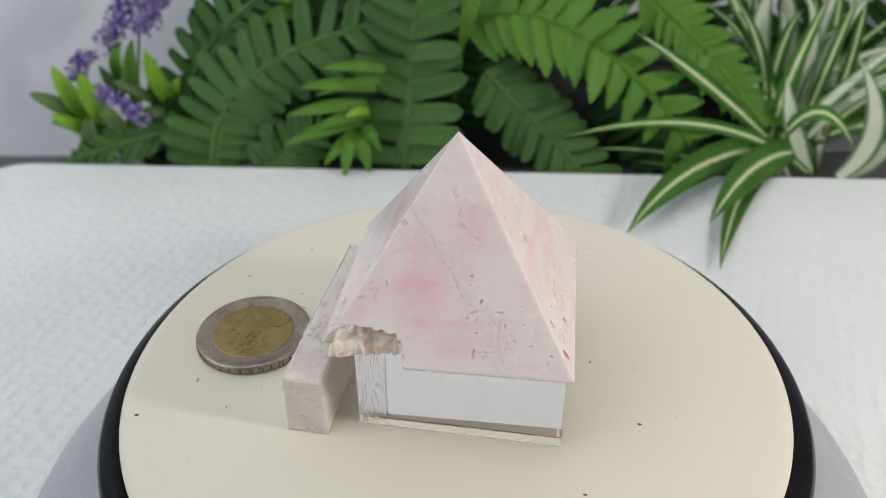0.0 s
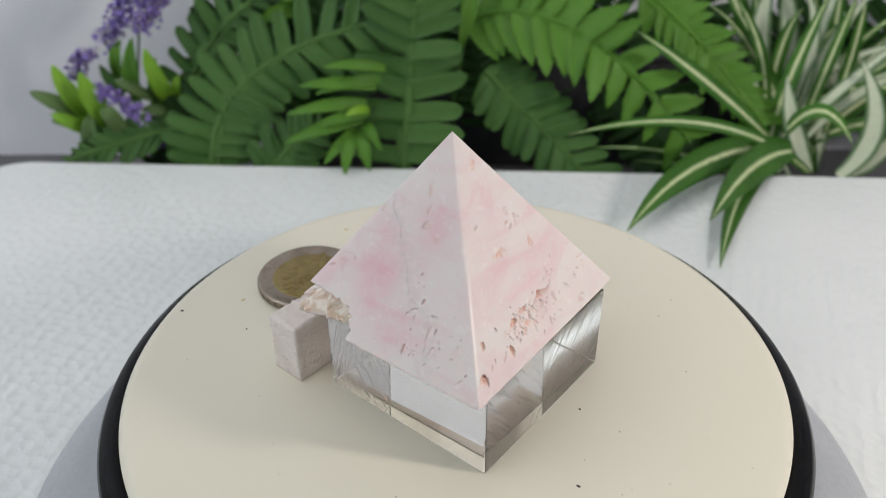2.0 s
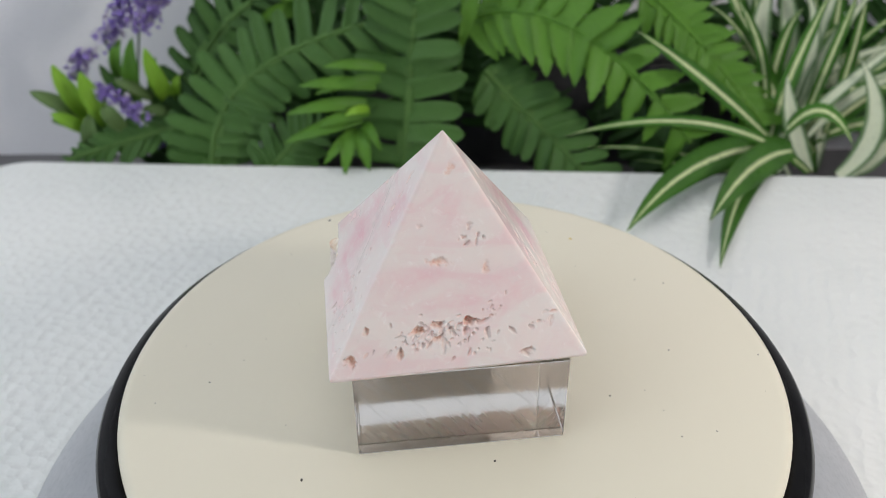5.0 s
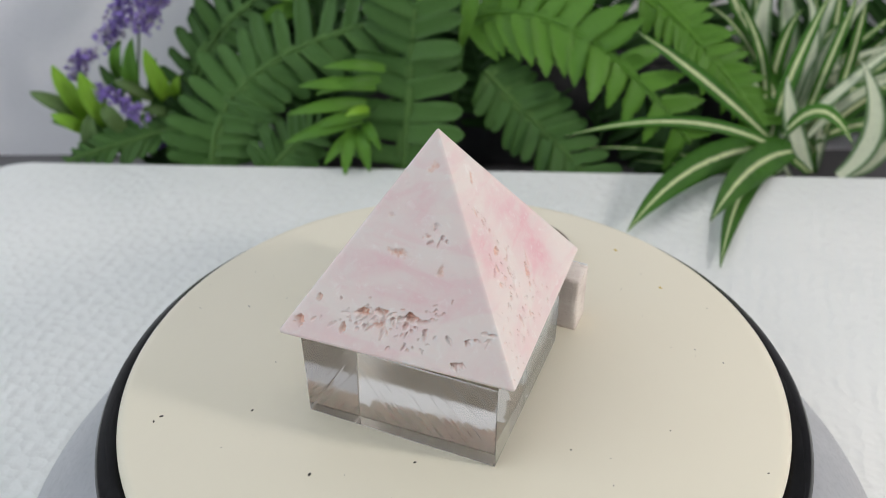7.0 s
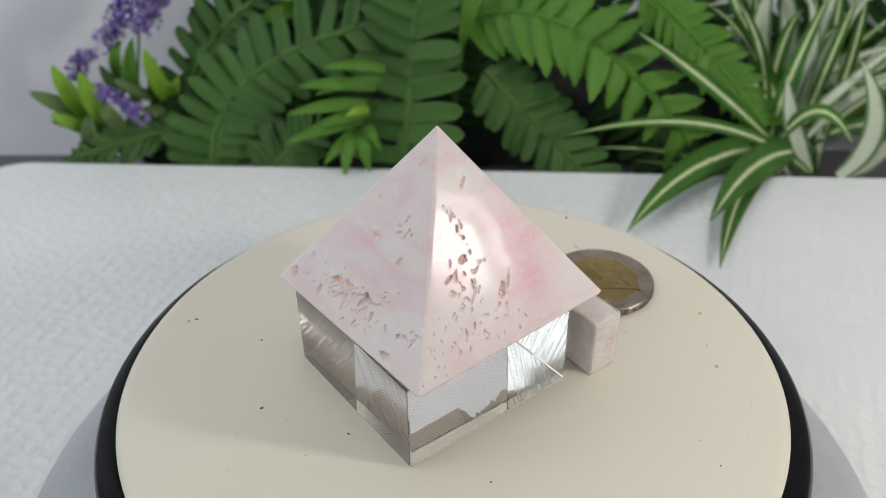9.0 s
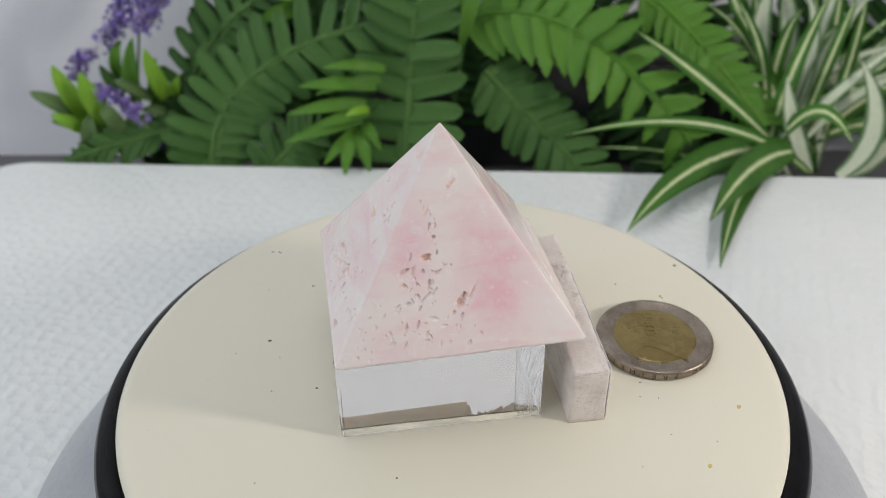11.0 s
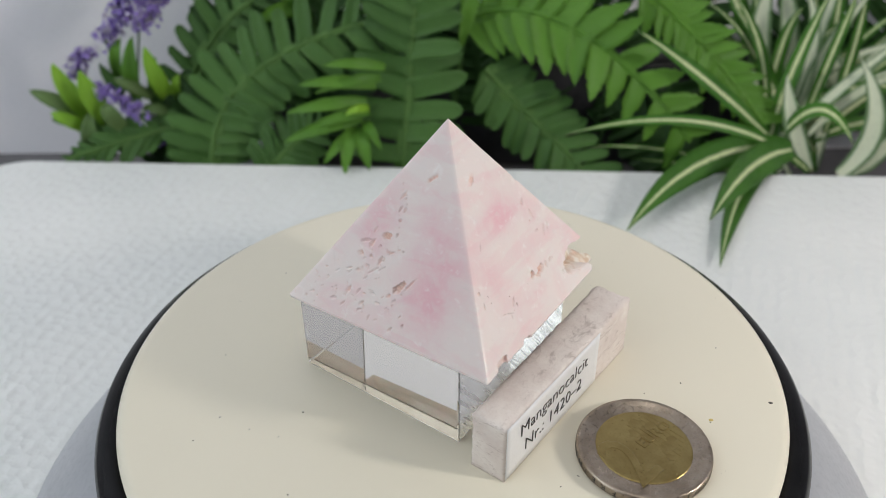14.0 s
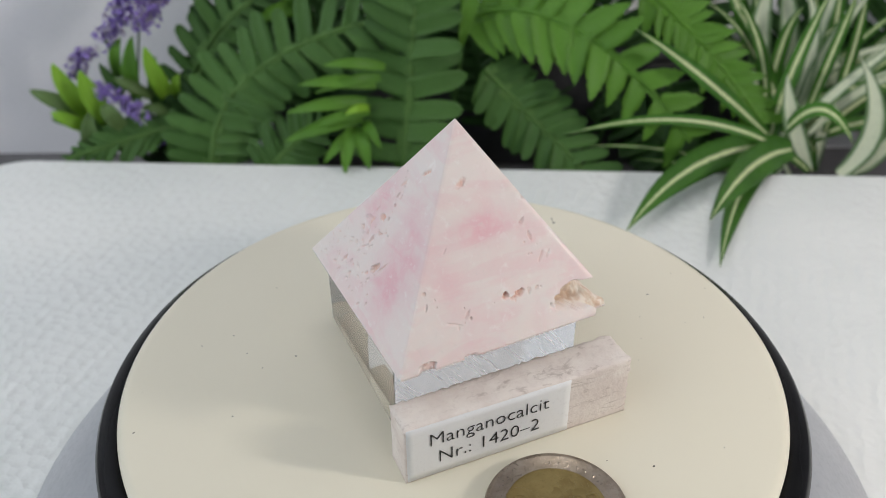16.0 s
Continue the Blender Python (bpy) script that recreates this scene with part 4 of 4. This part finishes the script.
blade(spider_plant, (139, 200, 2), (133, 210, 40), (135, 210, 59), 9, PALE)
blade(spider_plant, (152, 205, 5), (145, 212, 44), (139, 210, 59), 8, PALE)
blade(spider_plant, (151, 172, -6), (141, 175, 14), (134, 175, 35), 8, PALE)
blade(spider_plant, (138, 175, 9), (149, 170, 22), (163, 165, 9), 6)
blade(spider_plant, (162, 168, -7), (173, 172, 14), (161, 175, 42), 9, PALE)
blade(spider_plant, (147, 180, 11), (161, 180, 29), (179, 180, 48), 5, PALE)
blade(spider_plant, (152, 182, 5), (170, 185, 23), (187, 180, 34), 5, PALE)
blade(spider_plant, (150, 188, 2), (159, 195, 35), (166, 200, 62), 5)
blade(spider_plant, (165, 195, -1), (170, 200, 36), (169, 200, 62), 5)
blade(spider_plant, (123, 180, -11), (92, 178, 0), (58, 178, 2), 2.2)
blade(spider_plant, (123, 185, -14), (104, 182, -9), (78, 180, -5), 2.5)
blade(spider_plant, (168, 172, -8), (179, 172, 2), (193, 175, 24), 7, PALE)
blade(spider_plant, (148, 200, -6), (129, 205, 34), (105, 205, 55), 3.5)
blade(spider_plant, (159, 200, -9), (186, 200, 2), (213, 200, -3), 6)
blade(spider_plant, (155, 205, -6), (161, 215, 27), (153, 215, 60), 6)

blade_rnd = random.Random(41)
for k in range(26):
    a = (blade_rnd.uniform(135, 168), blade_rnd.uniform(192, 205), blade_rnd.uniform(-22, -8))
    c = (blade_rnd.uniform(112, 225), blade_rnd.uniform(198, 228), blade_rnd.uniform(15, 72))
    b = ((a[0] + c[0]) / 2 + blade_rnd.uniform(-10, 10), (a[1] + c[1]) / 2 + 3, (a[2] + c[2]) / 2 + blade_rnd.uniform(4, 14))
    blade(spider_plant, a, b, c, blade_rnd.uniform(3.5, 8.5), blade_rnd.choice((STRIPED, STRIPED, PALE)))


# ---- purple flowers ----
def flowers():
    p = empty("purple_flower_plant", pose(-0.146, 0.205, -0.038), "artificial purple flower spikes with lime green leaves by the wall", "flowers")
    crown(p, 11, 8)
    o = p.matrix_world.inverted()
    rnd = random.Random(8)

    def spike(a, b, c, radius, count, pale):
        a, b, c = mm(a), mm(b), mm(c)
        root = mm((-146, 205, -14))
        V, Fc = tube(lambda t: bezier(root, (root + c) / 2 + Vector((0, 0.004, 0.004)), c, t), 0.0008, 0.0005)
        stem = mesh_part("stem", [tuple(o @ Vector(v)) for v in V], Fc, STEM, p)
        for mt, share in ((PETAL, 1 - pale), (PETAL_PALE, pale)):
            bm = bmesh.new()
            for k in range(int(count * share)):
                q = bezier(a, b, c, rnd.random())
                off = Vector((rnd.gauss(0, 1), rnd.gauss(0, 1), rnd.gauss(0, 1))).normalized() * radius / 1000 * rnd.uniform(0.3, 1.0)
                r = rnd.uniform(0.0011, 0.0020)
                start = len(bm.verts)
                turn = Euler((rnd.uniform(0, 6), rnd.uniform(0, 6), rnd.uniform(0, 6))).to_matrix().to_4x4()
                m = o @ Matrix.Translation(q + off) @ turn
                bm.verts.ensure_lookup_table()
                mid = bm.verts.new(m @ Vector((0, 0, -0.4 * r)))
                rim = []
                for i in range(10):
                    g = 2 * math.pi * i / 10
                    rr = r * (1.15 if i % 2 == 0 else 0.5)
                    rim.append(bm.verts.new(m @ Vector((rr * math.cos(g), rr * math.sin(g), 0.35 * r if i % 2 == 0 else 0))))
                back = bm.verts.new(m @ Vector((0, 0, -0.75 * r)))
                for i in range(10):
                    bm.faces.new((mid, rim[i], rim[(i + 1) % 10]))
                    bm.faces.new((back, rim[(i + 1) % 10], rim[i]))
            part("flower_head", bm, mt, stem, "cluster of small purple florets" if mt is PETAL else "pale lilac florets, whitened for glints too")
    spike((-121, 210, 62), (-126, 208, 54), (-131, 205, 47), 7.0, 220, 0.3)
    spike((-136, 210, 61), (-139, 206, 51), (-146, 203, 41), 5.5, 200, 0.3)
    spike((-153, 200, 37), (-157, 198, 33), (-160, 196, 27), 5.5, 110, 0.35)
    spike((-146, 185, 25), (-138, 183, 23), (-130, 182, 15), 4.6, 120, 0.15)
    spike((-131, 186, 0), (-126, 187, 2), (-121, 188, 5), 4.2, 70, 0.1)
    for a, b, w, mt in (((-122, 200, 13), (-127, 195, 41), 7.5, LIME), ((-157, 195, 9), (-165, 190, 36), 8, LIME), ((-146, 190, 7), (-152, 185, 35), 9, LIME), ((-155, 190, 5), (-169, 185, 16), 6, LIME),
                        ((-122, 205, 8), (-118, 205, 25), 5, LIME), ((-158, 195, 10), (-178, 190, 24), 7, DULL), ((-138, 200, 12), (-135, 205, 42), 7, FERN_BRIGHT), ((-145, 205, 24), (-140, 205, 41), 5, FERN_BRIGHT),
                        ((-129, 198, 17), (-143, 195, 27), 5, DULL), ((-120, 195, 11), (-132, 190, 15), 5, DULL), ((-155, 185, -4), (-151, 185, 17), 7, DULL), ((-139, 183, 10), (-144, 183, 21), 7, DULL),
                        ((-150, 200, 0), (-175, 195, 8), 6, FERN), ((-140, 205, 8), (-152, 205, 30), 6, FERN), ((-130, 205, 5), (-128, 208, 32), 6, FERN), ((-150, 195, -8), (-168, 190, -6), 7, FERN_SHADED),
                        ((-140, 195, -6), (-150, 185, 4), 8, FERN), ((-132, 195, -4), (-138, 188, 12), 8, FERN_SHADED)):
        leaf(p, a, b, w, mt)


flowers()


# ---- dark box added behind the ferns for the shade in their gaps ----
def planter():
    th = empty("planter", pose(0.03, 0.242, -0.038), "near-black box added behind the ferns for the shade in their gaps", "planter")
    for name, c, sz in (("body", (0, 0, 0.027), (0.236, 0.0125, 0.054)), ("rim", (0, 0, 0.057), (0.242, 0.016, 0.006))):
        bm = bmesh.new()
        box(bm, *c, *sz, 0.002, 3)
        part(name, bm, NEAR_BLACK, th)


planter()


# ---- LED bar whose dots are mirrored in the stone ----
def led_bar():
    th = empty("led_bar", pose(-0.305, -0.062, -0.038), "upright bar with a row of bright white LEDs", "lamp")
    bm = bmesh.new()
    box(bm, 0, 0, 0.155, 0.012, 0.02, 0.31, 0.002)
    part("housing", bm, GREY, th, smooth=False)
    glow = plain("led_glow", (0.86, 0.94, 1.0), 0.4, 0.0, 320.0)
    for k in range(9):
        bm = bmesh.new()
        bmesh.ops.create_uvsphere(bm, u_segments=12, v_segments=8, radius=0.0013)
        for v in bm.verts:
            v.co.x *= 0.5
        ob = part("led", bm, glow, th)
        ob.matrix_local = pose(0.0068, 0, 0.154 + 0.0150 * k)


led_bar()


def right_bar():
    th = empty("led_bar", pose(0.318, -0.114, -0.038), "upright bar with bright white LEDs under a lamp", "lamp")
    bm = bmesh.new()
    box(bm, 0, 0, 0.11, 0.012, 0.02, 0.22, 0.002)
    part("housing", bm, GREY, th, smooth=False)
    for k in range(4):
        bm = bmesh.new()
        bmesh.ops.create_uvsphere(bm, u_segments=12, v_segments=8, radius=0.0013)
        for v in bm.verts:
            v.co.x *= 0.5
        ob = part("led", bm, bpy.data.materials["led_glow"], th)
        ob.matrix_local = pose(-0.0068, 0, 0.160 + 0.0150 * k)


right_bar()


# ---- what turns ----
def motions():
    times = [0.5 * k for k in range(33)]
    for ob, m in TURNING:
        walk(ob, [(t, pose(*AXIS, 0, 0, 0, spin(t) + REST) @ m) for t in times])
    walk(PLATTER, [(t, pose(0, 0, 0, 0, 0, spin(t))) for t in times])


motions()
